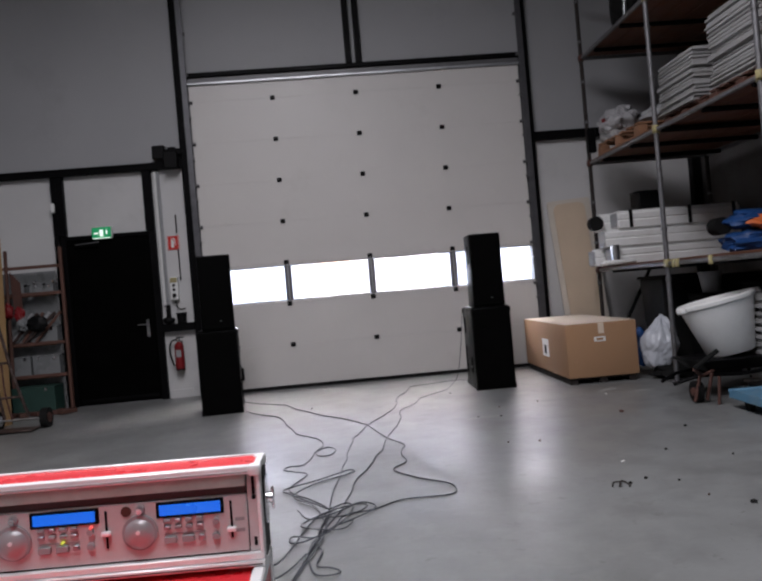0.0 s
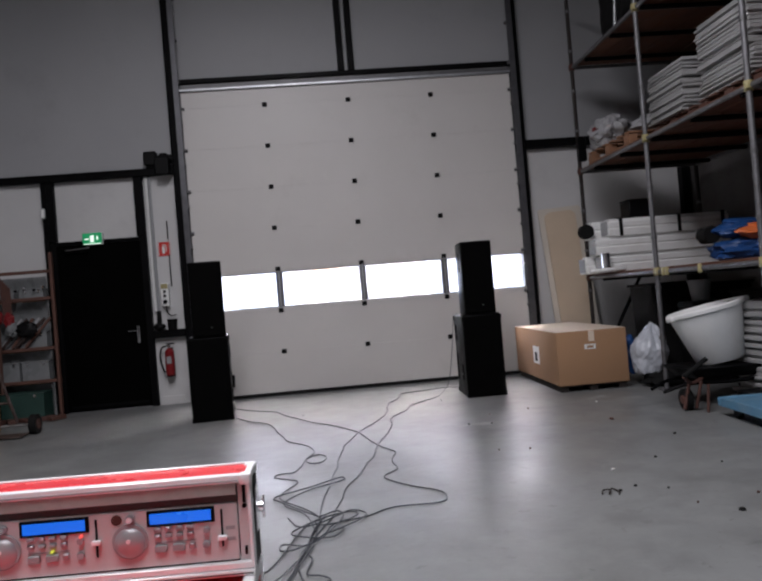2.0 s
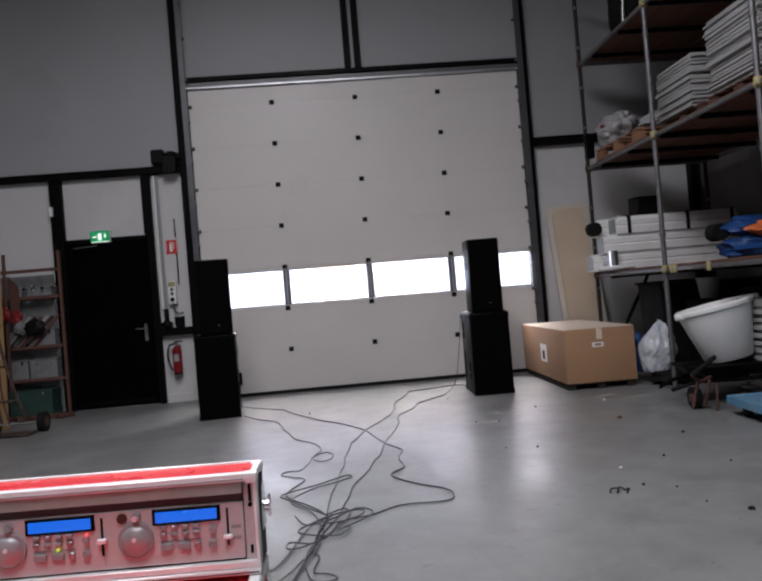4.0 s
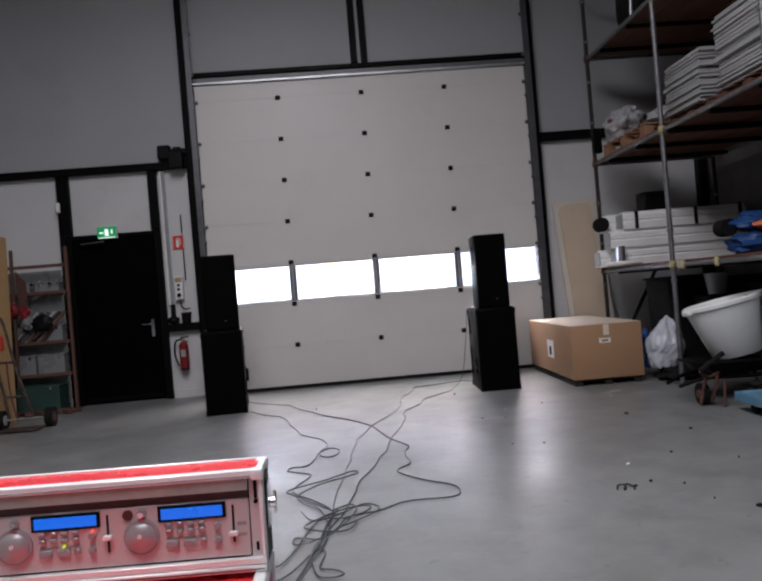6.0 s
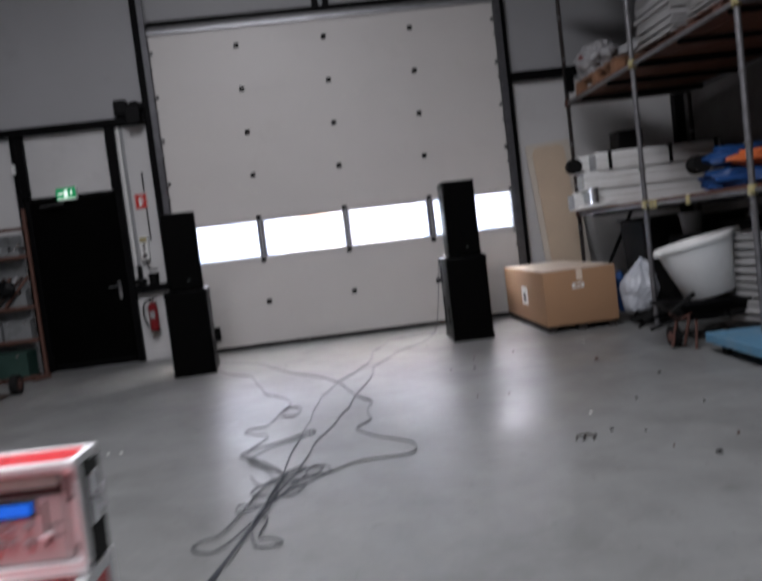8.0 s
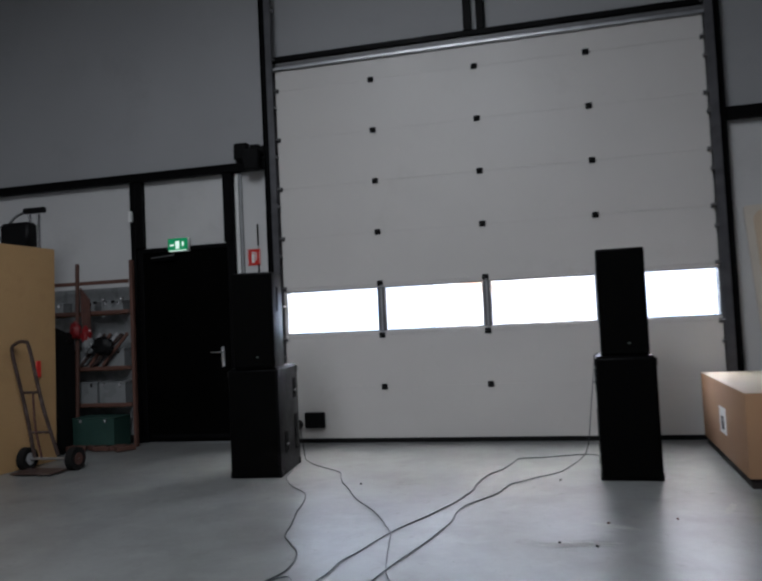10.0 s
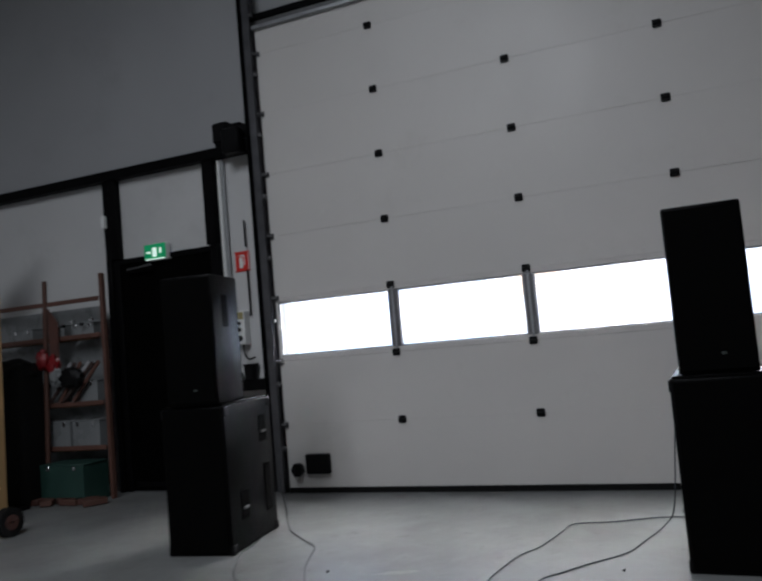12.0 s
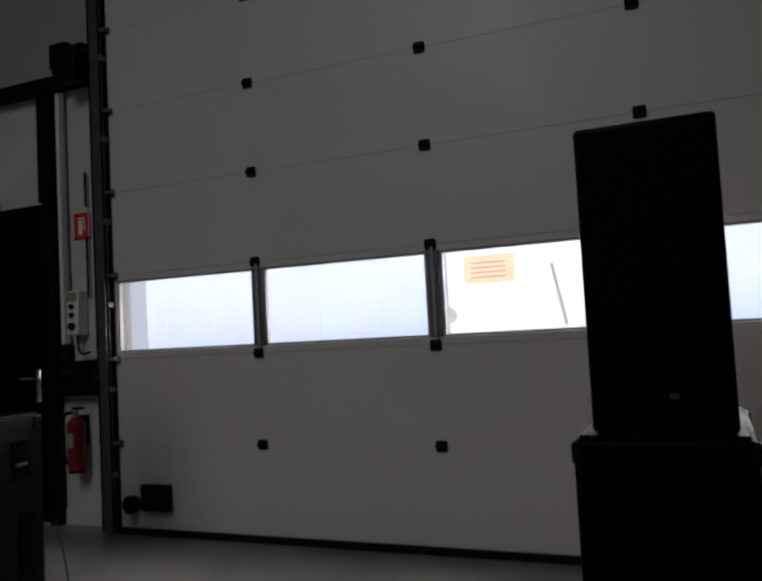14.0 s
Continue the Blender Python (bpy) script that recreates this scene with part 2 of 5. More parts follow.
def tube(bm, pts, r, n=8):
    rings = []
    for i, p in enumerate(pts):
        d = (pts[min(i + 1, len(pts) - 1)] - pts[max(i - 1, 0)]).normalized()
        up = Vector((0, 0, 1)) if abs(d.z) < 0.9 else Vector((0, 1, 0))
        s = d.cross(up).normalized()
        u = s.cross(d)
        rings.append([bm.verts.new(p + r * (math.cos(2 * math.pi * k / n) * s + math.sin(2 * math.pi * k / n) * u)) for k in range(n)])
    for a, b in zip(rings, rings[1:]):
        for k in range(n):
            bm.faces.new((a[k], a[(k + 1) % n], b[(k + 1) % n], b[k]))
    bm.faces.new(rings[0][::-1])
    bm.faces.new(rings[-1])
    return bm


def lump(bm, c, s, seed, rough=0.25, sub=3, scale=2.5):
    """A crumpled rounded mass for bags and tarpaulins."""
    g = bmesh.ops.create_icosphere(bm, subdivisions=sub, radius=1)
    for v in g["verts"]:
        d = v.co.normalized()
        k = 1 + rough * noise.noise(d * scale + Vector((seed, 0, 0))) + 0.4 * rough * noise.noise(d * scale * 3 + Vector((0, seed, 0)))
        v.co = Vector(c) + Vector((d.x * s[0], d.y * s[1], max(-0.85, d.z) * s[2])) * k
    return bm


# ---- the hall ----
X0, X1, Y0, ZC = -9.0, 4.5, -15.0, 6.0
tagged(sp("floor", (X0 - 0.2, Y0 - 0.2, -0.2), (X1 + 0.2, 0.3, 0.0), M_FLOOR, bev=0), "worn grey polished concrete floor with dirt specks", "floor", kind="structure")

ZB = 2.95
bm = B()
for a, b in (((X0 + 0.2, 0, ZB), (-2.13, 0.14, ZC)), ((-2.13, 0, 3.99), (2.15, 0.14, ZC)), ((2.15, 0, ZB), (X1 + 0.05, 0.14, ZC))):
    span(bm, a, b)
wall_n = tagged(part("wall_north", bm, M_UPPER), "darker grey panel wall above the black steel beam", "wall", kind="structure")
bm = B()
for a, b in (((X0 + 0.2, 0, 0), (-3.86, 0.14, ZB)), ((-3.86, 0, 2.16), (-2.74, 0.14, ZB)), ((-2.74, 0, 0), (-2.13, 0.14, ZB)), ((2.15, 0, 0), (X1 + 0.05, 0.14, ZB))):
    span(bm, a, b)
wall_low = tagged(part("wall_north_lower", bm, M_WALL), "paler panel wall below the black steel beam", "wall", kind="structure")
tagged(sp("wall_east", (X1, Y0, 0), (X1 + 0.2, 0.28, ZC), M_SIDE, bev=0), "side wall behind the scaffold racking, darkened to cut bounce", "wall", kind="structure")
tagged(sp("wall_west", (X0 - 0.2, Y0, 0), (X0, 0.28, ZC), M_WALL, bev=0), "grey panel wall closing the hall", "wall", kind="structure")
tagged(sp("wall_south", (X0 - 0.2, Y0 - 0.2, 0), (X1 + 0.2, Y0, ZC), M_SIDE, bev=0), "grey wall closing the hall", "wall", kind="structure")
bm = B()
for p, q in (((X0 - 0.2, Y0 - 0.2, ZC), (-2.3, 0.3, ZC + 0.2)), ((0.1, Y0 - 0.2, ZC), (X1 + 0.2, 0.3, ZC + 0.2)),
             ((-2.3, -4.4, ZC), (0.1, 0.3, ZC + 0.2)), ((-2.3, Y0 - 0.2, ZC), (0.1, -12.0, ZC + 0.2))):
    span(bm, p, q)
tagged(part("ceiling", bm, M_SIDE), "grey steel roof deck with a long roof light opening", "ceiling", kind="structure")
tagged(sp("roof_light", (-2.4, -12.1, ZC + 0.21), (0.2, -4.3, ZC + 0.24), M_WHITEP, bev=0), "translucent white roof light cover", "roof light", kind="structure")

# the panel wall, its steel and all that hangs on it stand a little behind the overhead door, scaled about the starting
# camera eye to keep their place in its view
START_EYE = Vector((-0.49, -9.45, 1.142))
BACK = Matrix.Translation(START_EYE) @ Matrix.Scale(1.0138, 4) @ Matrix.Translation(-START_EYE)
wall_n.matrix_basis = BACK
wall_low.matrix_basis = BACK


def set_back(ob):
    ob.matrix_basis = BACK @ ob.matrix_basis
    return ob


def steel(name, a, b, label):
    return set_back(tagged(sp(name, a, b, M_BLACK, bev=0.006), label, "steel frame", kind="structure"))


def column(name, x0, x1, y0, label):
    c = thing(name, label, "column", kind="structure")
    w = (x1 - x0)
    sp("flange", (x0, y0, 0), (x0 + 0.014, 0.125, ZC), M_BLACK, c)
    sp("flange", (x1 - 0.014, y0, 0), (x1, 0.125, ZC), M_BLACK, c)
    sp("web", (x0 + 0.014, 0.03, 0), (x1 - 0.014, 0.045, ZC), M_BLACK, c)
    return c


column("column", -2.3, -2.205, 0.0, "black steel column beside the overhead door")
column("column", 2.225, 2.305, 0.02, "black steel column beside the overhead door")
steel("beam", (X0, -0.1, 2.91), (-2.28, -0.004, 3.0), "black steel beam across the panel wall")
steel("beam", (2.27, -0.1, 2.93), (X1, -0.004, 3.04), "black steel beam across the panel wall")
steel("lintel", (-2.24, -0.08, 4.04), (2.24, -0.004, 4.1), "black steel lintel over the overhead door")
steel("post", (-3.92, -0.08, 0), (-3.86, -0.004, 2.91), "black steel post beside the exit door")
steel("post", (-2.79, -0.08, 2.16), (-2.68, -0.004, 2.91), "black steel post above the exit door")
steel("post", (-3.86, -0.08, 2.16), (-3.77, -0.004, 2.91), "black steel post above the exit door")
steel("post", (-2.76, -0.08, 0), (-2.68, -0.004, 2.16), "black steel post beside the exit door")
steel("mullion", (-0.10, -0.08, 4.1), (-0.02, -0.004, ZC), "black steel mullion above the overhead door")
steel("mullion", (0.03, -0.08, 4.1), (0.11, -0.004, ZC), "black steel mullion above the overhead door")
steel("rail", (-2.69, -0.1, 0.86), (-2.28, -0.004, 0.955), "black steel rail over the fire extinguisher")
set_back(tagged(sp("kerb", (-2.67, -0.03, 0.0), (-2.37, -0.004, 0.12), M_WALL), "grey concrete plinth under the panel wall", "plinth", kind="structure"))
tagged(sp("corner_post", (4.32, -0.14, 0), (4.44, -0.02, ZC), M_BLACK), "black steel corner post", "column", kind="structure")
steel("beam", (4.4, -9.0, 2.62), (4.49, -0.15, 2.72), "dark steel beam along the side wall")

# strips added behind the door's edges to stop daylight leaking in
for p, q in (((-2.21, 0.033, 0.0), (-2.11, 0.12, 4.06)), ((2.13, 0.033, 0.0), (2.225, 0.12, 4.06)), ((-2.11, 0.033, 3.97), (2.13, 0.12, 4.06))):
    tagged(sp("jamb_light_stop", p, q, M_TRACK), "dark strip added behind the overhead door to stop daylight leaks", "door jamb", kind="structure")

# ---- overhead door ----
door = thing("door_1", "closed white sectional overhead door with a window strip", "overhead door", kind="structure")
Z = [0.042, 0.56, 1.085, 1.615, 2.145, 2.675, 3.205, 3.735, 3.98]
for i in range(8):
    z0, z1 = Z[i] + 0.0003, Z[i + 1] - 0.0003
    bm = B()
    if i != 2:
        span(bm, (-2.125, -0.012, z0), (2.145, 0.03, z1), 0.0011)
    else:
        span(bm, (-2.125, -0.012, z0), (2.145, 0.03, 1.128), 0.003)
        span(bm, (-2.125, -0.012, 1.578), (2.145, 0.03, z1), 0.003)
        span(bm, (-2.125, -0.012, 1.128), (-2.105, 0.03, 1.578), 0.002)
    if i < 7:
        span(bm, (-2.12, 0.031, z1 - 0.03), (2.14, 0.036, z1 + 0.03))
    part("section", bm, M_DOOR, door)
for xa, xb in ((-2.105, -1.1), (-1.03, -0.03), (0.045, 1.045), (1.115, 2.145)):
    w = part("window", span(B(), (xa + 0.012, 0.006, 1.14), (xb - 0.012, 0.012, 1.566)), M_GLASS, door, "clear glazing of the window strip")
    w.visible_shadow = False
    bm = B()
    for a, b in (((xa, -0.006, 1.128), (xb, 0.024, 1.14)), ((xa, -0.006, 1.566), (xb, 0.024, 1.578)),
                 ((xa, -0.006, 1.14), (xa + 0.012, 0.024, 1.566)), ((xb - 0.012, -0.006, 1.14), (xb, 0.024, 1.566))):
        span(bm, a, b)
    part("window_frame", bm, M_GREYP, w)
for x in (-1.065, 0.0075, 1.08):
    sp("window_bar", (x - 0.034, -0.022, 1.128), (x + 0.034, 0.028, 1.578), M_TRACK, door, 0.004, "dark grey window bar")
    sp("window_bar_rib", (x - 0.009, -0.03, 1.11), (x + 0.009, -0.022, 1.6), M_GREYP, door, 0.002)
for r, z in enumerate(Z[1:8]):
    for x in (-1.075, 0.0, 1.08):
        bm = B()
        box(bm, (x, -0.02, z), (0.062, 0.016, 0.058), 0.006)
        cyl(bm, (x - 0.028, -0.032, z), (x + 0.028, -0.032, z), 0.009, n=8)
        part("hinge", bm, M_PLASTIC, door, "black hinge")
    for x in (-2.09, 2.11):
        bm = B()
        box(bm, (x - 0.012 if x < 0 else x + 0.012, -0.02, z), (0.026, 0.014, 0.045), 0.004)
        cyl(bm, (x, -0.045, z), (x + (-0.05 if x < 0 else 0.05), -0.045, z), 0.014, n=10)
        part("roller", bm, M_TRACK, door)
sp("bottom_seal", (-2.125, -0.03, 0.0), (2.145, 0.035, 0.042), M_RUBBER, door, 0.004, "black rubber seal")
sp("top_rail", (-2.2, -0.05, 3.95), (2.2, -0.014, 3.985), M_STEEL, door, 0.006, "shiny metal rail")
sp("safety_box", (-1.94, -0.06, 0.155), (-1.725, -0.012, 0.315), M_PLASTIC, door, 0.008, "black switch box")
part("cable_gland", cyl(cyl(B(), (-2.02, -0.07, 0.19), (-2.02, -0.012, 0.19), 0.05), (-2.02, -0.05, 0.14), (-2.02, -0.05, 0.24), 0.035), M_PLASTIC, door)
for s, xa, xb in ((-1, -2.2, -2.135), (1, 2.155, 2.225)):
    t = thing("door_track", "dull steel vertical door track with brackets", "door track", kind="structure")
    bm = B()
    span(bm, (xa, -0.085, 0.02), (xb, -0.08, 5.9))
    span(bm, (xa if s < 0 else xb - 0.004, -0.08, 0.02), (xa + 0.004 if s < 0 else xb, 0.1, 5.9))
    span(bm, (xb - 0.02 if s < 0 else xa, -0.055, 0.02), (xb if s < 0 else xa + 0.02, -0.05, 5.9))
    part("channel", bm, M_RAIL, t)
    for k in range(10):
        z = 0.35 + 0.53 * k
        sp("bracket", (xb - 0.012 if s < 0 else xa - 0.03, -0.075, z), (xb + 0.02 if s < 0 else xa + 0.012, -0.03, z + 0.035), M_TRACK, t, 0.004)
op = thing("door_operator", "black electric door operator on the steel beam", "motor", Matrix.Translation((-2.45, -0.06, 3.0)))
bx("gearbox", (-0.1, 0, 0.12), (0.16, 0.11, 0.18), M_PLASTIC, op, 0.015)
cy("motor_housing", (-0.02, 0, 0.11), (0.2, 0, 0.11), 0.055, M_PLASTIC, op)
bx("mounting_plate", (0.02, 0, 0.012), (0.34, 0.11, 0.024), M_BLACK, op)
bx("terminal_box", (0.06, 0, 0.155), (0.1, 0.09, 0.05), M_PLASTIC, op, 0.01)
bx("drive_unit", (0.06, -0.11, 0.0), (0.18, 0.09, 0.22), M_PLASTIC, op, 0.015)
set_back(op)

# ---- exit door and what hangs round it ----
ex = thing("door_2", "closed black steel exit door with a lever handle", "door", kind="structure")
sp("leaf", (-3.7895, -0.03, 0.0205), (-2.7705, 0.03, 2.1095), M_BLACKDOOR, ex, 0.004)
bm = B()
for a, b in (((-3.855, -0.05, 0), (-3.79, 0.06, 2.155)), ((-2.77, -0.05, 0), (-2.762, 0.06, 2.155)), ((-3.79, -0.05, 2.11), (-2.77, 0.06, 2.155))):
    span(bm, a, b, 0.003)
part("frame", bm, M_BLACK, ex)
sp("threshold", (-3.79, -0.06, 0.0), (-2.77, 0.06, 0.02), M_STEEL, ex, 0.004, "worn steel threshold")
sp("kick_plate", (-3.76, -0.036, 0.06), (-2.8, -0.031, 0.1), M_BLACK, ex)
h = bx("handle_plate", (-2.87, -0.036, 0.93), (0.04, 0.01, 0.22), M_CHROME, ex, 0.006, "steel handle plate")
cy("lever", (-2.87, -0.075, 0.98), (-2.99, -0.075, 0.98), 0.011, M_CHROME, ex, label="steel lever")
cy("lever_neck", (-2.87, -0.032, 0.98), (-2.87, -0.08, 0.98), 0.01, M_CHROME, ex)
sp("door_closer", (-3.68, -0.09, 2.01), (-3.4, -0.032, 2.06), M_BLACK, ex, 0.008)
cy("closer_arm", (-3.66, -0.1, 2.04), (-3.36, -0.14, 2.055), 0.008, M_TRACK, ex)
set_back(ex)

sign = thing("exit_sign", "lit green and white emergency exit sign", "sign", Matrix.Translation((-3.33, -0.09, 2.1)))
bx("housing", (0, 0.03, 0.07), (0.24, 0.07, 0.15), M_WHITEP, sign, 0.006)
bx("panel", (0, -0.012, 0.075), (0.236, 0.012, 0.13), M_EXIT, sign, 0.003, "lit green panel")
bx("door_symbol", (0.0, -0.02, 0.065), (0.045, 0.004, 0.085), M_EXITW, sign, 0, "white door symbol")
bx("arrow", (-0.065, -0.02, 0.065), (0.05, 0.004, 0.018), M_EXITW, sign, 0)
bx("arrow", (0.065, -0.02, 0.075), (0.018, 0.004, 0.05), M_EXITW, sign, 0)
bx("light_strip", (0, -0.012, 0.004), (0.2, 0.02, 0.008), M_EXITW, sign, 0)
set_back(sign)

fs = thing("fire_sign", "red and white fire extinguisher sign", "sign", Matrix.Translation((-2.48, -0.008, 1.98)))
bx("plate", (0, 0, 0), (0.15, 0.006, 0.175), M_SIGNRED, fs, 0.002)
for x, w in ((-0.066, 0.006), (0.066, 0.006)):
    bx("border", (x, -0.005, 0), (w, 0.002, 0.155), M_SIGNWHITE, fs, 0)
bx("symbol_bottle", (-0.008, -0.005, -0.012), (0.036, 0.002, 0.095), M_SIGNWHITE, fs, 0)
bx("symbol_hose", (0.026, -0.005, 0.006), (0.01, 0.002, 0.08), M_SIGNWHITE, fs, 0)
bx("symbol_top", (0.0, -0.005, 0.05), (0.05, 0.002, 0.012), M_SIGNWHITE, fs, 0)
set_back(fs)

fe = thing("fire_extinguisher", "red fire extinguisher with black hose on the wall", "fire extinguisher", Matrix.Translation((-2.5, -0.09, 0.38)))
bm = B()
cyl(bm, (0, 0, 0.03), (0, 0, 0.3), 0.058, n=20)
cyl(bm, (0, 0, 0.3), (0, 0, 0.345), 0.058, 0.025, n=20)
cyl(bm, (0, 0, 0.0), (0, 0, 0.03), 0.052, 0.058, n=20)
part("bottle", bm, M_REDP, fe)
cy("foot_ring", (0, 0, -0.012), (0, 0, 0.02), 0.054, M_PLASTIC, fe)
cy("valve", (0, 0, 0.345), (0, 0, 0.39), 0.02, M_CHROME, fe)
bx("grip", (0.02, 0, 0.4), (0.1, 0.022, 0.016), M_BLACK, fe, 0.004)
bx("label_band", (0, -0.057, 0.2), (0.06, 0.006, 0.09), M_GREYP, fe, 0.001, "dull instruction label")
part("hose", tube(B(), smooth_line([(-0.02, 0, 0.375), (-0.09, -0.01, 0.35), (-0.115, -0.01, 0.22), (-0.08, -0.02, 0.08), (-0.062, -0.03, 0.05)]), 0.011), M_RUBBER, fe)
bx("wall_bracket", (0, 0.07, 0.25), (0.06, 0.03, 0.2), M_BLACK, fe, 0.003)
set_back(fe)

cb = thing("door_control_box", "white door control box with yellow top and buttons", "control box", Matrix.Translation((-2.5, -0.05, 1.25)))
bx("case", (0, 0, 0.15), (0.1, 0.09, 0.29), M_WHITEP, cb, 0.008)
bx("warning_label", (0, -0.047, 0.255), (0.085, 0.004, 0.06), M_YELLOW, cb, 0, "yellow label")
for z, r in ((0.19, 0.017), (0.135, 0.017), (0.06, 0.026)):
    cy("button", (0, -0.045, z), (0, -0.062, z), r, M_PLASTIC, cb)
part("cord", tube(B(), smooth_line([(0, 0.0, 0.01), (0.01, -0.01, -0.07), (0.06, -0.03, -0.12), (0.12, -0.02, -0.11)]), 0.008), M_RUBBER, cb)
set_back(cb)
pp = thing("cable_conduit", "grey vertical cable conduits beside the exit door", "conduit", kind="structure")
cy("conduit", (-2.64, -0.03, 1.2), (-2.64, -0.03, 2.9), 0.016, M_WHITEP, pp)
cy("conduit", (-2.6, -0.03, 1.05), (-2.6, -0.03, 2.9), 0.018, M_GREYP, pp)
cy("conduit", (-2.42, -0.03, 2.1), (-2.42, -0.03, 2.33), 0.008, M_BLACK, pp)
cy("conduit", (-2.42, -0.03, 1.5), (-2.42, -0.03, 1.9), 0.008, M_BLACK, pp)
bx("junction", (-2.6, -0.04, 1.12), (0.05, 0.06, 0.16), M_PLASTIC, pp, 0.008)
set_back(pp)
tb = thing("tool_holster", "dark hand tool resting on the black rail", "tool", Matrix.Translation((-2.6, -0.06, 0.956)))
part("body", lump(B(), (0, 0, 0.045), (0.07, 0.05, 0.05), 3.1, 0.3, 2), M_PLASTIC, tb)
bx("grip", (-0.01, 0, 0.12), (0.03, 0.03, 0.14), M_PLASTIC, tb, 0.008)
set_back(tb)
pot = thing("black_pot", "small black tub on the black rail", "tub", Matrix.Translation((-2.44, -0.06, 0.956)))
part("bowl", cyl(B(), (0, 0, 0), (0, 0, 0.12), 0.055, 0.062, 16), M_PLASTIC, pot)
part("rim", cyl(B(), (0, 0, 0.12), (0, 0, 0.132), 0.068, 0.068, 16), M_PLASTIC, pot)
set_back(pot)
det = bx("door_sensor", (-3.9, -0.1, 2.52), (0.04, 0.04, 0.12), M_WHITEP, bev=0.005)
set_back(tagged(det, "small white sensor on the steel post", "sensor"))

# ---- loudspeakers ----
W_SUB, D_SUB, H_SUB, W_TOP, D_TOP, H_TOP = 0.42, 0.65, 0.885, 0.34, 0.39, 0.778


def cabinet(bm, w, d, h, taper=0.0, bev=0.012):
    """A cabinet whose front lies at y = 0 and whose back is narrower by taper."""
    vs = bmesh.ops.create_cube(bm, size=1, matrix=Matrix.Translation((0, d / 2, h / 2)) @ Matrix.Diagonal((w, d, h, 1)))["verts"]
    for v in vs:
        if v.co.y > d * 0.9:
            v.co.x *= 1 - taper
    bmesh.ops.bevel(bm, geom=list({e for v in vs for e in v.link_edges}), offset=bev, segments=2, affect="EDGES", profile=0.5)
    return bm


def subwoofer(m, label):
    s = thing("subwoofer", label, "loudspeaker", m, "loudspeakers of the two stacks")
    part("cabinet", cabinet(B(), W_SUB, D_SUB, H_SUB - 0.012), M_CAB, s)
    bx("grille", (0, -0.007, H_SUB / 2), (W_SUB - 0.03, 0.012, H_SUB - 0.05), M_GRILLE, s, 0.004, "black perforated steel grille")
    for sx in (-1, 1):
        for z in (0.26, 0.68):
            x = sx * (W_SUB / 2 + 0.0015)
            hh = bx("handle_cup", (x, D_SUB * (0.3 if z < 0.5 else 0.78), z), (0.006, 0.1, 0.17), M_GRILLE, s, 0.002)
            cy("grip_bar", (x + sx * 0.006, D_SUB * (0.3 if z < 0.5 else 0.78) - 0.03, z - 0.02), (x + sx * 0.006, D_SUB * (0.3 if z < 0.5 else 0.78) + 0.03, z - 0.02), 0.008, M_TRACK, hh)
        bx("vent_slot", (sx * (W_SUB / 2 + 0.0015), D_SUB * 0.82, 0.3), (0.006, 0.09, 0.3), M_GRILLE, s, 0.002)
        for y in (0.03, D_SUB - 0.03):
            for z in (0.03, H_SUB - 0.045):
                bx("corner", (sx * (W_SUB / 2 - 0.012), y, z), (0.034, 0.06, 0.06), M_PLASTIC, s, 0.008)
    bx("top_plate", (0, D_SUB / 2, H_SUB - 0.007), (W_SUB - 0.03, D_SUB - 0.03, 0.012), M_CAB, s, 0.003)
    bx("socket_plate", (0, D_SUB + 0.002, 0.45), (0.16, 0.006, 0.12), M_TRACK, s, 0.002)
    return s


def top_speaker(m, label):
    s = thing("top_speaker", label, "loudspeaker", m, "loudspeakers of the two stacks")
    part("cabinet", cabinet(B(), W_TOP, D_TOP, H_TOP, 0.1), M_CAB, s)
    bx("grille", (0, -0.007, H_TOP / 2), (W_TOP - 0.02, 0.012, H_TOP - 0.03), M_GRILLE, s, 0.004, "black perforated steel grille")
    bx("badge", (0.03, -0.015, 0.09), (0.022, 0.004, 0.014), M_STRIP, s, 0.002, "small dark grey badge")
    for sx in (-1, 1):
        a = sx * 0.05
        rot = Matrix.Rotation(sx * math.atan2(0.05 * W_TOP, D_TOP), 3, "Z")
        bx("handle_recess", (sx * (W_TOP / 2 - 0.0085), D_TOP * 0.45, H_TOP * 0.72), (0.006, 0.085, 0.2), M_GRILLE, s, 0.002, rot=rot)
    bx("socket_plate", (0, D_TOP + 0.002, 0.3), (0.14, 0.006, 0.1), M_TRACK, s, 0.002)
    return s


def at(x, y, z, yaw):
    return Matrix.Translation((x, y, z)) @ Matrix.Rotation(radians(yaw), 4, "Z")


subwoofer(at(-1.753, -1.745, 0.0, 6.5), "tall black subwoofer standing on the concrete floor")
top_speaker(at(-1.723, -1.765, H_SUB, 8.0), "black loudspeaker standing on a subwoofer")
subwoofer(at(1.132, -1.79, 0.0, -2.0), "tall black subwoofer standing on the concrete floor")
top_speaker(at(1.139, -1.745, H_SUB, 0.0), "black loudspeaker standing on a subwoofer")

# ---- cables on the floor ----
def cable(label, pts, r=0.0038):
    ob = part("cable", tube(B(), [Vector((p.x, p.y, max(p.z, r))) for p in smooth_line([(x, y, z) for x, y, z in pts], 5)], r, 7), M_CABLE)
    return tagged(ob, label, "cable", "cables on the floor")


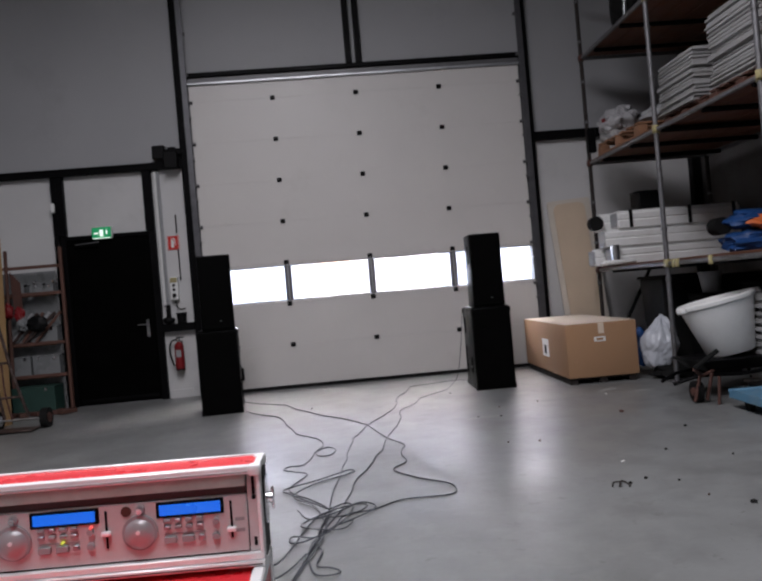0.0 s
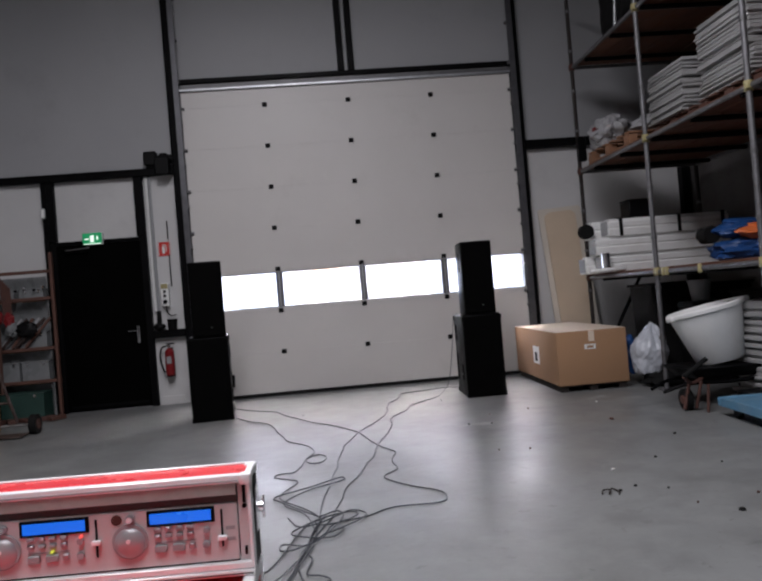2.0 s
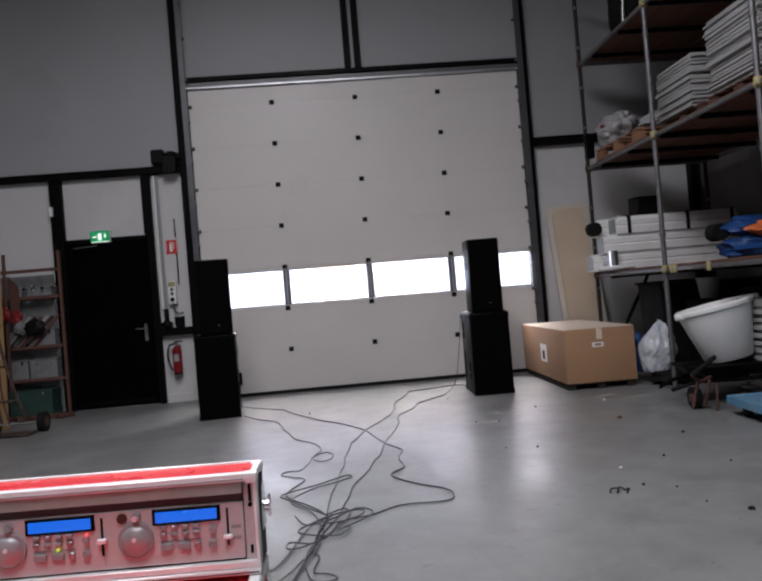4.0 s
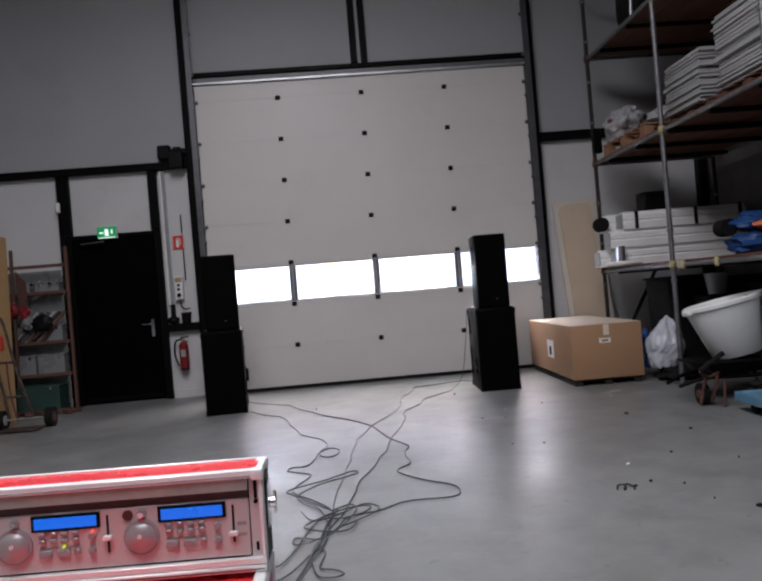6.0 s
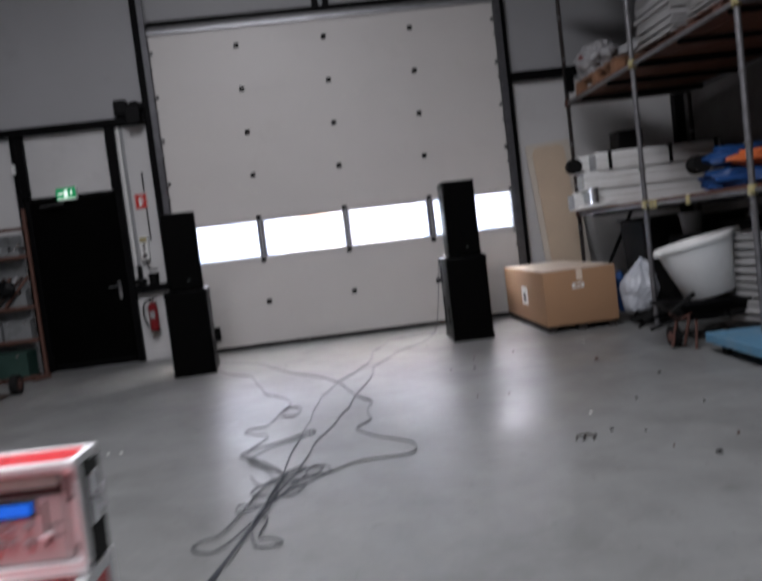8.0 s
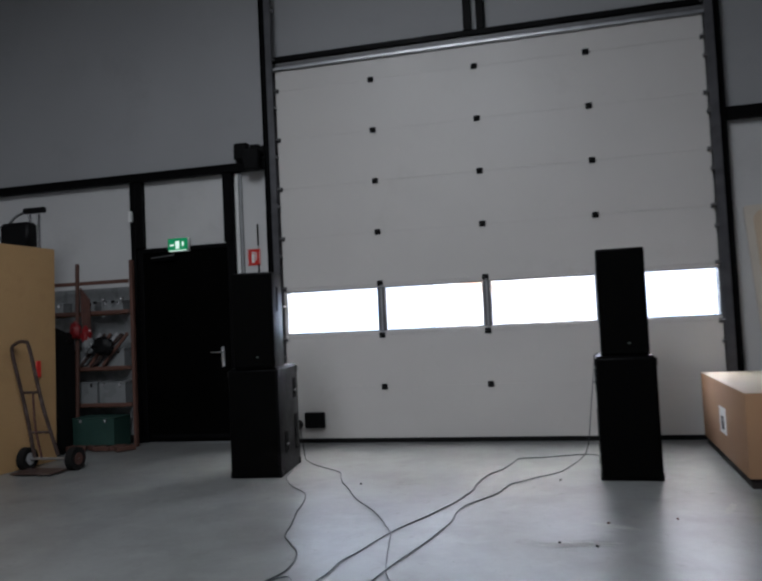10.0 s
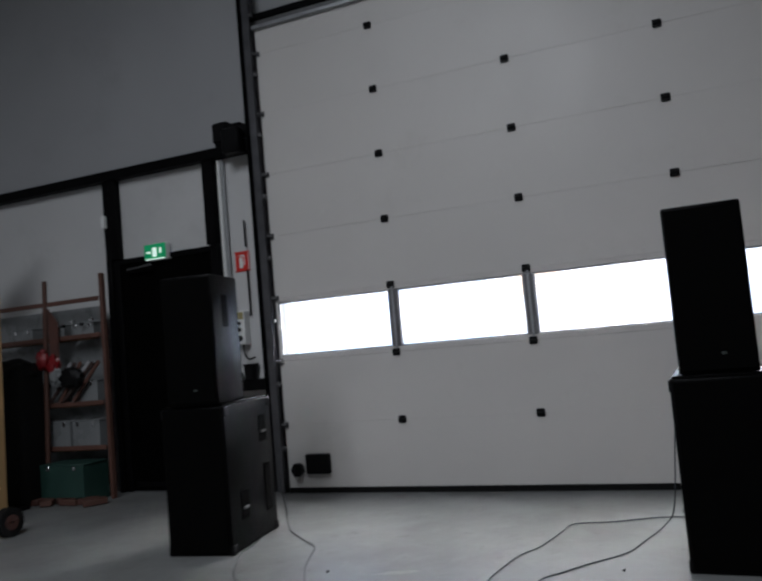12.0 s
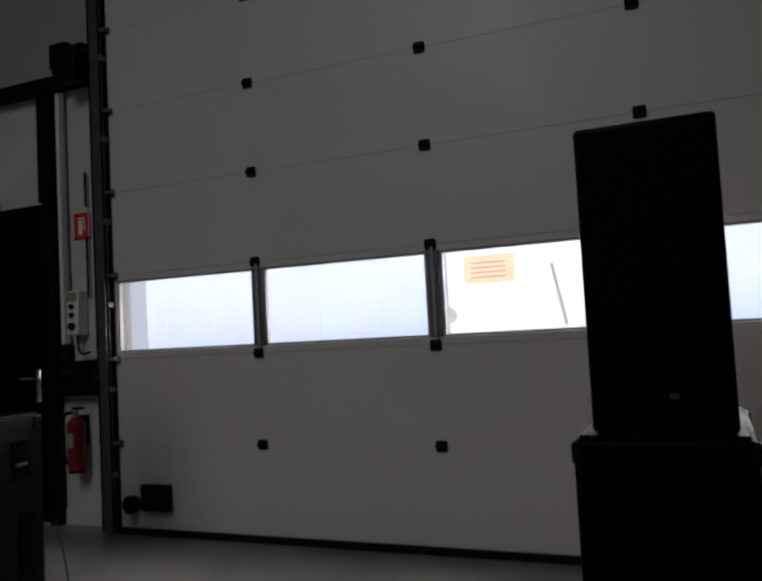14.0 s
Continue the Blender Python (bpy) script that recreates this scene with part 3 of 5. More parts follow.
def wavy(pts, seed, amp=0.035):
    """Adds slack bends and small kinks between the way points."""
    rnd = random.Random(seed)
    out = []
    for (x0, y0), (x1, y1) in zip(pts, pts[1:]):
        out.append((x0, y0, 0.006))
        n = max(1, round(math.hypot(x1 - x0, y1 - y0) / 0.19))
        for k in range(1, n):
            out.append((x0 + (x1 - x0) * k / n + rnd.uniform(-amp, amp), y0 + (y1 - y0) * k / n + rnd.uniform(-amp, amp), 0.006))
    return out + [(*pts[-1], 0.006)]


BUNDLE = [(-0.68, -6.0), (-0.72, -6.25), (-0.77, -6.5), (-0.86, -6.95), (-0.9, -7.4), (-0.85, -7.9)]
cable("long black speaker cable lying in loose bends", [(-1.66, -0.97, 0.35), (-1.64, -0.93, 0.1)] + wavy([(-1.62, -0.95), (-1.45, -1.2), (-1.12, -1.52), (-0.98, -1.9), (-0.81, -2.24), (-0.6, -2.6), (-0.44, -2.88), (-0.31, -3.18), (-0.18, -3.83), (-0.08, -4.12), (-0.13, -4.42), (-0.12, -4.64), (-0.22, -4.82), (-0.1, -5.07), (0.06, -5.26), (0.085, -5.4), (0.03, -5.5), (-0.22, -5.5), (-0.38, -5.62), (-0.54, -5.68)] + BUNDLE, 1, 0.012))
cable("black speaker cable curled in small loops", wavy([(-1.6, -1.3), (-1.52, -1.68), (-1.32, -2.06), (-1.17, -2.23), (-1.1, -2.42), (-1.03, -2.78), (-0.96, -3.04), (-0.91, -3.28), (-0.72, -3.6), (-0.68, -3.85), (-0.73, -4.04), (-0.71, -4.2), (-0.63, -4.22), (-0.585, -4.06), (-0.645, -3.94), (-0.735, -4.06), (-0.76, -4.26), (-0.81, -4.45), (-0.9, -4.46), (-0.935, -4.54), (-0.86, -4.62), (-0.77, -4.73), (-0.86, -5.0), (-0.84, -5.15), (-0.72, -5.34), (-0.62, -5.57)] + BUNDLE, 2, 0.01))
cable("black power cable running to the overhead door", wavy([(1.05, -1.0), (0.93, -0.8), (0.8, -0.78), (0.5, -0.9), (0.3, -0.95), (0.22, -1.28), (0.07, -1.74), (0.0, -2.3), (-0.1, -2.64), (-0.3, -3.15), (-0.45, -3.7), (-0.48, -4.0), (-0.54, -4.6), (-0.6, -5.15), (-0.63, -5.7)] + BUNDLE[1:], 3, 0.015))
cable("black signal cable hanging from the loudspeaker stack", [(0.95, -1.1, 0.86), (0.905, -1.12, 0.5), (0.86, -1.0, 0.12), (0.8, -1.02, 0.02)] + wavy([(0.7, -1.3), (0.63, -1.5), (0.46, -1.7), (0.28, -1.94), (0.22, -2.2), (0.04, -2.55), (-0.03, -3.12), (-0.18, -3.76), (-0.25, -4.22), (-0.45, -4.93), (-0.53, -5.4), (-0.66, -5.95)] + BUNDLE[1:], 4, 0.015))


def flat(pts, z=0.011):
    return [(x, y, z + 0.004 * (k % 2)) for k, (x, y) in enumerate(pts)]


cable("flat loop of spare black cable on the concrete", flat([(-0.62, -5.57), (-0.84, -5.22), (-0.89, -5.07), (-0.68, -4.92), (-0.51, -4.74), (-0.47, -4.8), (-0.54, -4.86), (-0.71, -5.01), (-0.83, -5.24), (-0.7, -5.5), (-0.64, -5.8)]))
cable("tangle of spare black cable on the concrete", flat([(-0.79, -5.54), (-0.72, -5.73), (-0.59, -5.65), (-0.46, -5.52), (-0.38, -5.58), (-0.4, -5.68), (-0.48, -5.76), (-0.57, -5.86), (-0.5, -5.8), (-0.55, -5.93), (-0.66, -5.9), (-0.76, -5.83), (-0.7, -5.7), (-0.6, -5.62)], 0.015))
cable("tangle of spare black cable on the concrete", flat([(-0.62, -5.56), (-0.53, -5.5), (-0.5, -5.6), (-0.59, -5.89), (-0.68, -6.0), (-0.79, -5.97), (-0.8, -6.04), (-0.74, -6.06), (-0.65, -5.98), (-0.68, -6.18), (-0.73, -6.38), (-0.77, -6.6)], 0.013))
cable("loose loop of black cable on the concrete", flat([(-0.59, -5.52), (-0.65, -5.79), (-0.68, -6.07), (-0.65, -6.2), (-0.67, -6.36), (-0.61, -6.41), (-0.57, -6.45), (-0.6, -6.49), (-0.67, -6.46), (-0.7, -6.34), (-0.71, -6.2), (-0.66, -6.02)]))
cable("loose loop of black cable on the concrete", flat([(-0.66, -5.62), (-0.6, -5.72), (-0.48, -5.66), (-0.42, -5.58), (-0.46, -5.52), (-0.58, -5.58), (-0.7, -5.72), (-0.82, -6.25), (-0.9, -6.32), (-0.93, -6.4), (-0.85, -6.46), (-0.78, -6.38), (-0.72, -6.2)]))
# ---- cardboard box on its pallet ----
carton = thing("cardboard_box", "large brown cardboard box with white labels on a pallet", "box", at(2.21, -2.05, 0.068, -1.6))
bx("body", (0, 0.92, 0.279), (0.74, 1.84, 0.558), M_CARD, carton, 0.008, seg=2)
bx("flap", (-0.185, 0.92, 0.5605), (0.367, 1.83, 0.004), M_CARDTOP, carton, 0.001, "flap with top light in its colour")
bx("flap", (0.185, 0.92, 0.5605), (0.367, 1.83, 0.004), M_CARDTOP, carton, 0.001, "flap with top light in its colour")
bx("tape", (0.0, -0.0015, 0.5), (0.06, 0.003, 0.11), M_CARDTOP, carton, 0, "packing tape")
sl_ = bx("shipping_label", (-0.372, 0.85, 0.27), (0.003, 0.26, 0.2), M_SIGNWHITE, carton, 0, "white shipping label")
bx("label_mark", (-0.3745, 0.85, 0.25), (0.002, 0.09, 0.1), M_BLACK, sl_, 0)
lb = bx("shipping_label", (-0.02, -0.0015, 0.39), (0.12, 0.003, 0.05), M_SIGNWHITE, carton, 0, "small white label")
bx("label_mark", (-0.02, -0.0035, 0.39), (0.07, 0.002, 0.024), M_CARD, lb, 0)
pal = thing("pallet", "dark wooden pallet under the cardboard box", "pallet", at(2.21, -2.05, 0.0, -1.6))
for k in range(8):
    bx("board", (0, 0.08 + k * 0.24, 0.058), (0.72, 0.1, 0.018), M_NEARBLACK, pal, 0.002)
for x in (-0.31, 0, 0.31):
    bx("bearer", (x, 0.92, 0.0245), (0.08, 1.78, 0.049), M_NEARBLACK, pal, 0.003)

# ---- leaning boards ----
def rounded_sheet(bm, w, h, t, r):
    vs = []
    for cx, cz, a0 in ((w / 2 - r, h - r, 0), (-w / 2 + r, h - r, 90)):
        for k in range(9):
            a = radians(a0 + k * 90 / 8)
            vs.append((cx + r * math.cos(a), cz + r * math.sin(a)))
    vs += [(-w / 2, 0), (w / 2, 0)]
    front = [bm.verts.new((x, 0, z)) for x, z in vs]
    back = [bm.verts.new((x, t, z)) for x, z in vs]
    bm.faces.new(front)
    bm.faces.new(back[::-1])
    for k in range(len(vs)):
        n = (k + 1) % len(vs)
        bm.faces.new((front[n], front[k], back[k], back[n]))
    bmesh.ops.recalc_face_normals(bm, faces=bm.faces)
    return bm


lean = Matrix.Rotation(radians(-3.0), 4, "Y") @ Matrix.Rotation(radians(-5), 4, "X")
b1 = part("leaning_board", rounded_sheet(B(), 0.58, 2.14, 0.02, 0.03), M_PALE)
b1.matrix_basis = Matrix.Translation((2.8, -0.12, 0.015)) @ lean
tagged(b1, "cream board leaning against the panel wall", "board")
b2 = part("leaning_board", rounded_sheet(B(), 0.42, 2.09, 0.022, 0.09), M_PLY)
b2.matrix_basis = Matrix.Translation((2.79, -0.15, 0.012)) @ lean
tagged(b2, "tan board with rounded corners leaning on another board", "board")

# ---- scaffold racking ----
PX, PXB, PY, LV = 2.8, 4.3, (-0.55, -2.42, -4.2, -6.0), (1.17, 2.5, 3.81)
sc = thing("scaffold_rack", "galvanised scaffold racking with brown deck boards", "scaffold")
for y in PY:
    for x in (PX, PXB):
        # the PY[0] uprights are coloured near-black, darker than the rest
        p = cy("upright", (x, y, 0.01), (x, y, 5.6), 0.024, M_NEARBLACK if y == PY[0] else M_SCAF, sc, n=12)
        for k in range(1, 11):
            cy("collar", (x, y, 0.5 * k), (x, y, 0.5 * k + 0.03), 0.031, M_TRACK, p, n=10)
        bx("base_plate", (x, y, 0.006), (0.14, 0.14, 0.01), M_SCAF, sc, 0.002)
        for z in LV:
            if x == PX:
                bm = B()
                cyl(bm, (x, y, z - 0.035), (x, y, z + 0.045), 0.034, n=10)
                box(bm, (x - 0.02, y - 0.03, z), (0.05, 0.05, 0.05), 0.006)
                part("coupler", bm, M_YELLOW if -5 < y < -2 else M_RUST, sc, "yellow coupler" if -5 < y < -2 else "rusty coupler")
for z in LV:
    for x in (PX, PXB):
        for ya, yb in zip(PY, PY[1:]):
            cy("ledger", (x, ya - 0.025, z), (x, yb + 0.025, z), 0.022, M_SCAF, sc, n=10)
    for y in PY:
        cy("transom", (PX + 0.03, y, z), (PXB - 0.03, y, z), 0.022, M_TRACK, sc, n=10)
    for j in range(7):
        ya, yb = PY[0] + 0.12, PY[-1]
        cy("bearer", (PX + 0.03, ya - 0.5 - j * 0.78, z - 0.02), (PXB - 0.03, ya - 0.5 - j * 0.78, z - 0.02), 0.026, M_BLACK, sc, n=8)
    for j in range(6):
        x = PX + 0.145 + j * 0.242
        for ya, yb in zip(PY, PY[1:]):
            bx("deck_board", (x, (ya + yb) / 2, z + 0.034), (0.232, ya - yb - 0.012, 0.024), M_PLANK, sc, 0.003)
cy("brace", (2.86, -0.62, 0.14), (3.42, -0.62, 1.14), 0.022, M_BLACK, sc, n=10, label="dark diagonal brace")
cy("guard_rail", (PX, PY[0], 4.75), (PX, PY[-1], 4.75), 0.022, M_SCAF, sc, n=10)
bx("bracket", (PX + 0.03, PY[0] - 0.02, 2.78), (0.1, 0.1, 0.3), M_BLACK, sc, 0.008)

for y in (-2.6, -2.68, -3.3):
    bx("board_clip", (PX - 0.024, y, LV[0]), (0.03, 0.035, 0.08), M_YELLOW, sc, 0.006, "yellow board clip")

# white beams on the lower deck, strapped together
DK = [z + 0.047 for z in LV]
for k, (z, y, x0) in enumerate(((0.0, -0.85, 2.62), (0.0, -1.12, 2.72), (0.205, -0.86, 2.76), (0.205, -1.12, 2.66), (0.41, -0.87, 2.7), (0.41, -1.12, 2.82))):
    t = thing("white_beam", "long white plastic beam in a strapped stack", "beam", Matrix.Translation((x0, y, DK[0] + z)), "stack of white beams")
    L = 4.28 - x0
    bm = B()
    span(bm, (0, -0.115, 0.0), (L, 0.115, 0.09), 0.008)
    span(bm, (0, -0.106, 0.09), (L, 0.106, 0.1))
    span(bm, (0, -0.115, 0.1), (L, 0.115, 0.172), 0.012)
    span(bm, (0.03, -0.07, 0.172), (L, 0.07, 0.203))
    part("profile", bm, M_WHITEP, t)
    bx("end_cap", (-0.006, 0, 0.1), (0.012, 0.19, 0.16), M_GREYP, t, 0.004)
for x in (2.97, 3.67, 4.2):
    bm = B()
    span(bm, (x - 0.02, -1.246, DK[0] + 0.41), (x + 0.02, -1.241, DK[0] + 0.62))
    span(bm, (x - 0.02, -1.246, DK[0] + 0.614), (x + 0.02, -0.73, DK[0] + 0.62))
    tagged(part("strap", bm, M_RUBBER), "black strap round the white beams", "strap", "straps round the beams")
wl = thing("white_slab", "white plastic slab sticking out from the deck", "slab", Matrix.Translation((2.75, -0.75, DK[0])))
bm = B()
span(bm, (-0.2, -0.13 - 0.5, 0.0), (0.2, -0.5, 0.05), 0.02)
part("plate", bm, M_WHITEP, wl)
cy("pipe_end", (-0.02, -0.56, 0.05), (-0.02, -0.56, 0.22), 0.05, M_CHROME, wl, label="shiny metal sleeve")
rl = thing("black_roll", "black foam roll on the white beams", "roll", Matrix.Translation((2.615, -0.99, DK[0] + 0.41)))
cy("roll", (0, -0.12, 0.085), (0, -0.02, 0.085), 0.084, M_RUBBER, rl, n=18)

db = thing("dark_case", "small dark case on top of the white beams", "case", at(3.3, -0.95, DK[0] + 0.622, 3))
bx("shell", (0, 0, 0.1), (0.3, 0.24, 0.2), M_PLASTIC, db, 0.012)
bx("lid", (0, 0, 0.21), (0.31, 0.25, 0.018), M_PLASTIC, db, 0.006)

tp = thing("blue_tarpaulin", "rolled blue tarpaulin on the scaffold deck", "tarpaulin", Matrix.Translation((3.55, -2.7, DK[0])))
bm = B()
lump(bm, (0.1, 0, 0.1), (0.42, 0.3, 0.12), 1.0, 0.3, 4, 1.6)
part("lower_fold", bm, M_BLUETARP, tp)
bm = B()
lump(bm, (0.12, 0.06, 0.31), (0.36, 0.22, 0.11), 2.0, 0.3, 4, 1.6)
part("upper_fold", bm, M_BLUETARP, tp)
oc = part("orange_cloth", lump(B(), (3.72, -2.86, DK[0] + 0.27), (0.3, 0.2, 0.08), 5.0, 0.3, 4, 1.6), M_ORANGE)
tagged(oc, "crumpled orange cloth lying on a blue tarpaulin", "cloth")
dr = thing("dark_roll", "dark rolled mat beside the tarpaulin", "roll", Matrix.Translation((3.27, -2.6, DK[0] + 0.27)))
cy("roll", (0, -0.06, 0.0), (0, 0.1, 0.0), 0.085, M_RUBBER, dr, n=18)

# pallets and stacks on the middle deck
def pallet(m, label, w=0.9, d=1.1, material=M_WOOD):
    p = thing("pallet", label, "pallet", m, "pallets on the scaffold")
    for k in range(6):
        bx("board", (0, -d / 2 + 0.06 + k * (d - 0.12) / 5, 0.132), (w, 0.1, 0.02), material, p, 0.002)
    for x in (-w / 2 + 0.05, 0, w / 2 - 0.05):
        for y in (-d / 2 + 0.07, 0, d / 2 - 0.07):
            bx("block", (x, y, 0.066), (0.1, 0.13, 0.09), material, p, 0.003)
        bx("bottom_board", (x, 0, 0.0105), (0.1, d, 0.02), material, p, 0.002)
    return p


pallet(at(3.31, -1.36, DK[1], 0), "worn wooden pallet on the scaffold deck", 0.95, 1.2)
pallet(at(3.55, -2.52, DK[1], 0), "dark wooden pallet under white trays", 1.0, 0.85, M_DARKWOOD)
pallet(at(3.55, -3.55, DK[1], 0), "wooden pallet under white trays", 1.05, 1.0, M_DARKWOOD)


def tray_stack(x, y, z, w, d, n, h, label):
    s = thing("tray_stack", label, "tray stack", Matrix.Translation((x, y, z)), "stacks of white trays")
    rnd = random.Random(n)
    for k in range(n):
        bm = B()
        ox, oy = rnd.uniform(-0.02, 0.02), rnd.uniform(-0.02, 0.02)
        lip = h * rnd.choice((0.35, 0.5, 0.55, 0.8))
        inset = rnd.choice((0.015, 0.03, 0.05))
        span(bm, (-w / 2 + ox, -d / 2 + oy, k * h), (w / 2 + ox, d / 2 + oy, k * h + lip), 0.004)
        span(bm, (-w / 2 + inset + ox, -d / 2 + inset + oy, k * h + lip), (w / 2 - inset + ox, d / 2 - inset + oy, (k + 1) * h - 0.001))
        part("tray", bm, M_PANELSTK, s)
    return s


tray_stack(3.5, -2.42, DK[1] + 0.143, 0.95, 0.72, 14, 0.036, "stack of white trays on a dark pallet")
tray_stack(3.53, -3.5, DK[1] + 0.143, 1.0, 0.82, 19, 0.0354, "tall stack of white trays on a pallet")
wr = thing("wrapped_goods", "goods in clear and white plastic wrap on a pallet", "package", Matrix.Translation((2.99, -1.0, DK[1] + 0.143)))
bm = B()
box(bm, (0.05, 0.0, 0.14), (0.36, 0.5, 0.28), 0.05, None, 2)
lump(bm, (0.0, -0.05, 0.2), (0.2, 0.34, 0.16), 7, 0.3, 4, 2.4)
part("wrap", bm, M_WRAP, wr)
part("red_print", lump(B(), (-0.13, -0.1, 0.22), (0.07, 0.1, 0.035), 9, 0.4, 3, 3), M_REDP, wr, "red printed patch")
wr2 = thing("wrapped_goods", "grey wrapped bundle on a pallet", "package", Matrix.Translation((3.3, -1.75, DK[1] + 0.143)))
part("wrap", lump(B(), (0, 0, 0.1), (0.32, 0.22, 0.12), 12, 0.4, 3, 3), M_GREYP, wr2)

# dark bundle on the top deck
dg = thing("dark_bundle", "dark bundle with a metal tube on the upper deck", "bundle", Matrix.Translation((3.1, -1.35, DK[2])))
part("cover", lump(B(), (0.1, 0, 0.38), (0.25, 0.5, 0.36), 21, 0.3, 3, 2), M_RUBBER, dg)
cy("tube", (-0.16, -0.25, 0.02), (-0.12, -0.25, 0.62), 0.02, M_STEEL, dg)

# blocks mostly out of view, added to keep roof light off the racking
for y, h in ((-2.6, 0.85), (-3.7, 0.95), (-4.9, 0.8)):
    c = thing("light_blocker", "dark block on the upper scaffold deck, added to stop roof light", "crate", at(3.6, y, DK[2], 2 * h), "crates on the upper deck")
    bx("shell", (0, 0, h / 2), (1.1, 0.9, h), M_NEARBLACK, c, 0.02)
    bx("cover", (0, 0, h + 0.008), (1.14, 0.94, 0.014), M_RUBBER, c, 0.005)

# ---- under the scaffold ----
def bin_(m, label, w=0.5, d=0.5, h=1.0):
    b = thing("storage_bin", label, "bin", m, "dark bins under the scaffold")
    bm = B()
    vs = bmesh.ops.create_cube(bm, size=1, matrix=Matrix.Translation((0, 0, h / 2)) @ Matrix.Diagonal((w, d, h, 1)))["verts"]
    for v in vs:
        if v.co.z < 0.1:
            v.co.x *= 0.85
            v.co.y *= 0.85
    bmesh.ops.bevel(bm, geom=list({e for v in vs for e in v.link_edges}), offset=0.02, segments=2, affect="EDGES", profile=0.5)
    part("tub", bm, M_RUBBER, b)
    bx("lid", (0, 0, h + 0.015), (w + 0.04, d + 0.04, 0.03), M_RUBBER, b, 0.01)
    return b


bin_(at(3.28, -1.5, 0, 4), "black plastic bin in the shade under the deck", 0.55, 0.5, 1.02)
bin_(at(3.9, -1.55, 0, -5), "black plastic bin in the shade under the deck", 0.52, 0.5, 0.98)
bin_(at(3.95, -2.5, 0, 2), "black plastic bin in the shade under the deck", 0.6, 0.55, 0.9)
bk = thing("bucket", "grey plastic bucket standing on a dark crate", "bucket", Matrix.Translation((3.42, -2.05, 0.84)))
part("pail", cyl(B(), (0, 0, 0), (0, 0, 0.2), 0.085, 0.115, 22), M_GREYP, bk)
part("rim", cyl(B(), (0, 0, 0.2), (0, 0, 0.215), 0.124, 0.124, 22), M_GREYP, bk)
bs = thing("tall_crate", "tall dark crate under the scaffold deck", "crate", at(3.42, -2.05, 0, 3))
bx("shell", (0, 0, 0.42), (0.36, 0.3, 0.838), M_PLASTIC, bs, 0.012)
bx("rim", (0, -0.005, 0.8), (0.375, 0.315, 0.03), M_PLASTIC, bs, 0.006)
def bag_shape():
    """A slack bag, wide below and drawn together to a leaning top."""
    bm = B()
    g = bmesh.ops.create_icosphere(bm, subdivisions=5, radius=1)
    for v in g["verts"]:
        d = v.co.normalized()
        w = 1.0 - 0.5 * max(0.0, d.z) ** 1.5
        fold = 0.05 * math.sin(9 * math.atan2(d.y, d.x) + 3 * d.z) * (0.4 + max(0.0, d.z))
        k = 1 + 0.16 * noise.noise(d * 1.7 + Vector((31, 0, 0))) + 0.07 * noise.noise(d * 6) + fold
        v.co = Vector((2.83 + 0.19 * d.x * w * k + 0.05 * d.z, -2.02 + 0.2 * d.y * w * k, 0.36 + 0.27 * max(-0.8, d.z) * k))
    return bm


bag = part("rubbish_bag", bag_shape(), M_BAG)
tagged(bag, "bulging white plastic bag on the floor beside a box", "bag")
bag2 = part("rubbish_bag", lump(B(), (2.72, -1.78, 0.3), (0.1, 0.14, 0.2), 37, 0.28, 4, 1.3), M_BLUETARP)
tagged(bag2, "crumpled blue plastic bag on the floor", "bag")
dkb = part("dark_sack", lump(B(), (2.95, -2.12, 0.07), (0.24, 0.18, 0.085), 41, 0.3, 3, 2.2), M_RUBBER)
tagged(dkb, "dark sack on the floor under the white bag", "sack")
tray_stack(3.55, -3.55, 0.0, 1.0, 0.75, 13, 0.066, "tall stack of white trays on the floor")

# ---- wheelbarrow with the white tub ----
wb = thing("wheelbarrow", "rusty wheelbarrow with a dark tray on the floor", "wheelbarrow", at(2.72, -3.3, 0, 0))
bm = B()
vs = bmesh.ops.create_cube(bm, size=1, matrix=Matrix.Translation((0.12, 0, 0.28)) @ Matrix.Diagonal((0.75, 0.56, 0.1, 1)))["verts"]
for v in vs:
    if v.co.z < 0.26:
        v.co.x = 0.12 + (v.co.x - 0.12) * 0.7
        v.co.y *= 0.75
bmesh.ops.bevel(bm, geom=list({e for v in vs for e in v.link_edges}), offset=0.015, segments=2, affect="EDGES", profile=0.5)
part("tray", bm, M_BLACK, wb)
for y in (-0.22, 0.22):
    part("handle_tube", tube(B(), smooth_line([(-0.42, y * 0.5, 0.14), (-0.2, y * 0.8, 0.2), (0.2, y, 0.2), (0.85, y * 1.2, 0.27)]), 0.016), M_BLACK, wb)
part("front_grip", tube(B(), smooth_line([(-0.425, -0.5, 0.31), (-0.33, -0.5, 0.37), (-0.22, -0.5, 0.44)]), 0.02), M_RUBBER, wb)
part("front_stay", tube(B(), smooth_line([(-0.42, -0.5, 0.31), (-0.34, -0.4, 0.26), (-0.25, -0.3, 0.22), (-0.1, -0.2, 0.25)]), 0.015), M_RUST, wb)
wh = part("wheel", cyl(B(), (-0.325, -0.27, 0.09), (-0.275, -0.27, 0.09), 0.09, n=20), M_RUBBER, wb)
cy("hub", (-0.34, -0.27, 0.09), (-0.26, -0.27, 0.09), 0.035, M_RUST, wh)
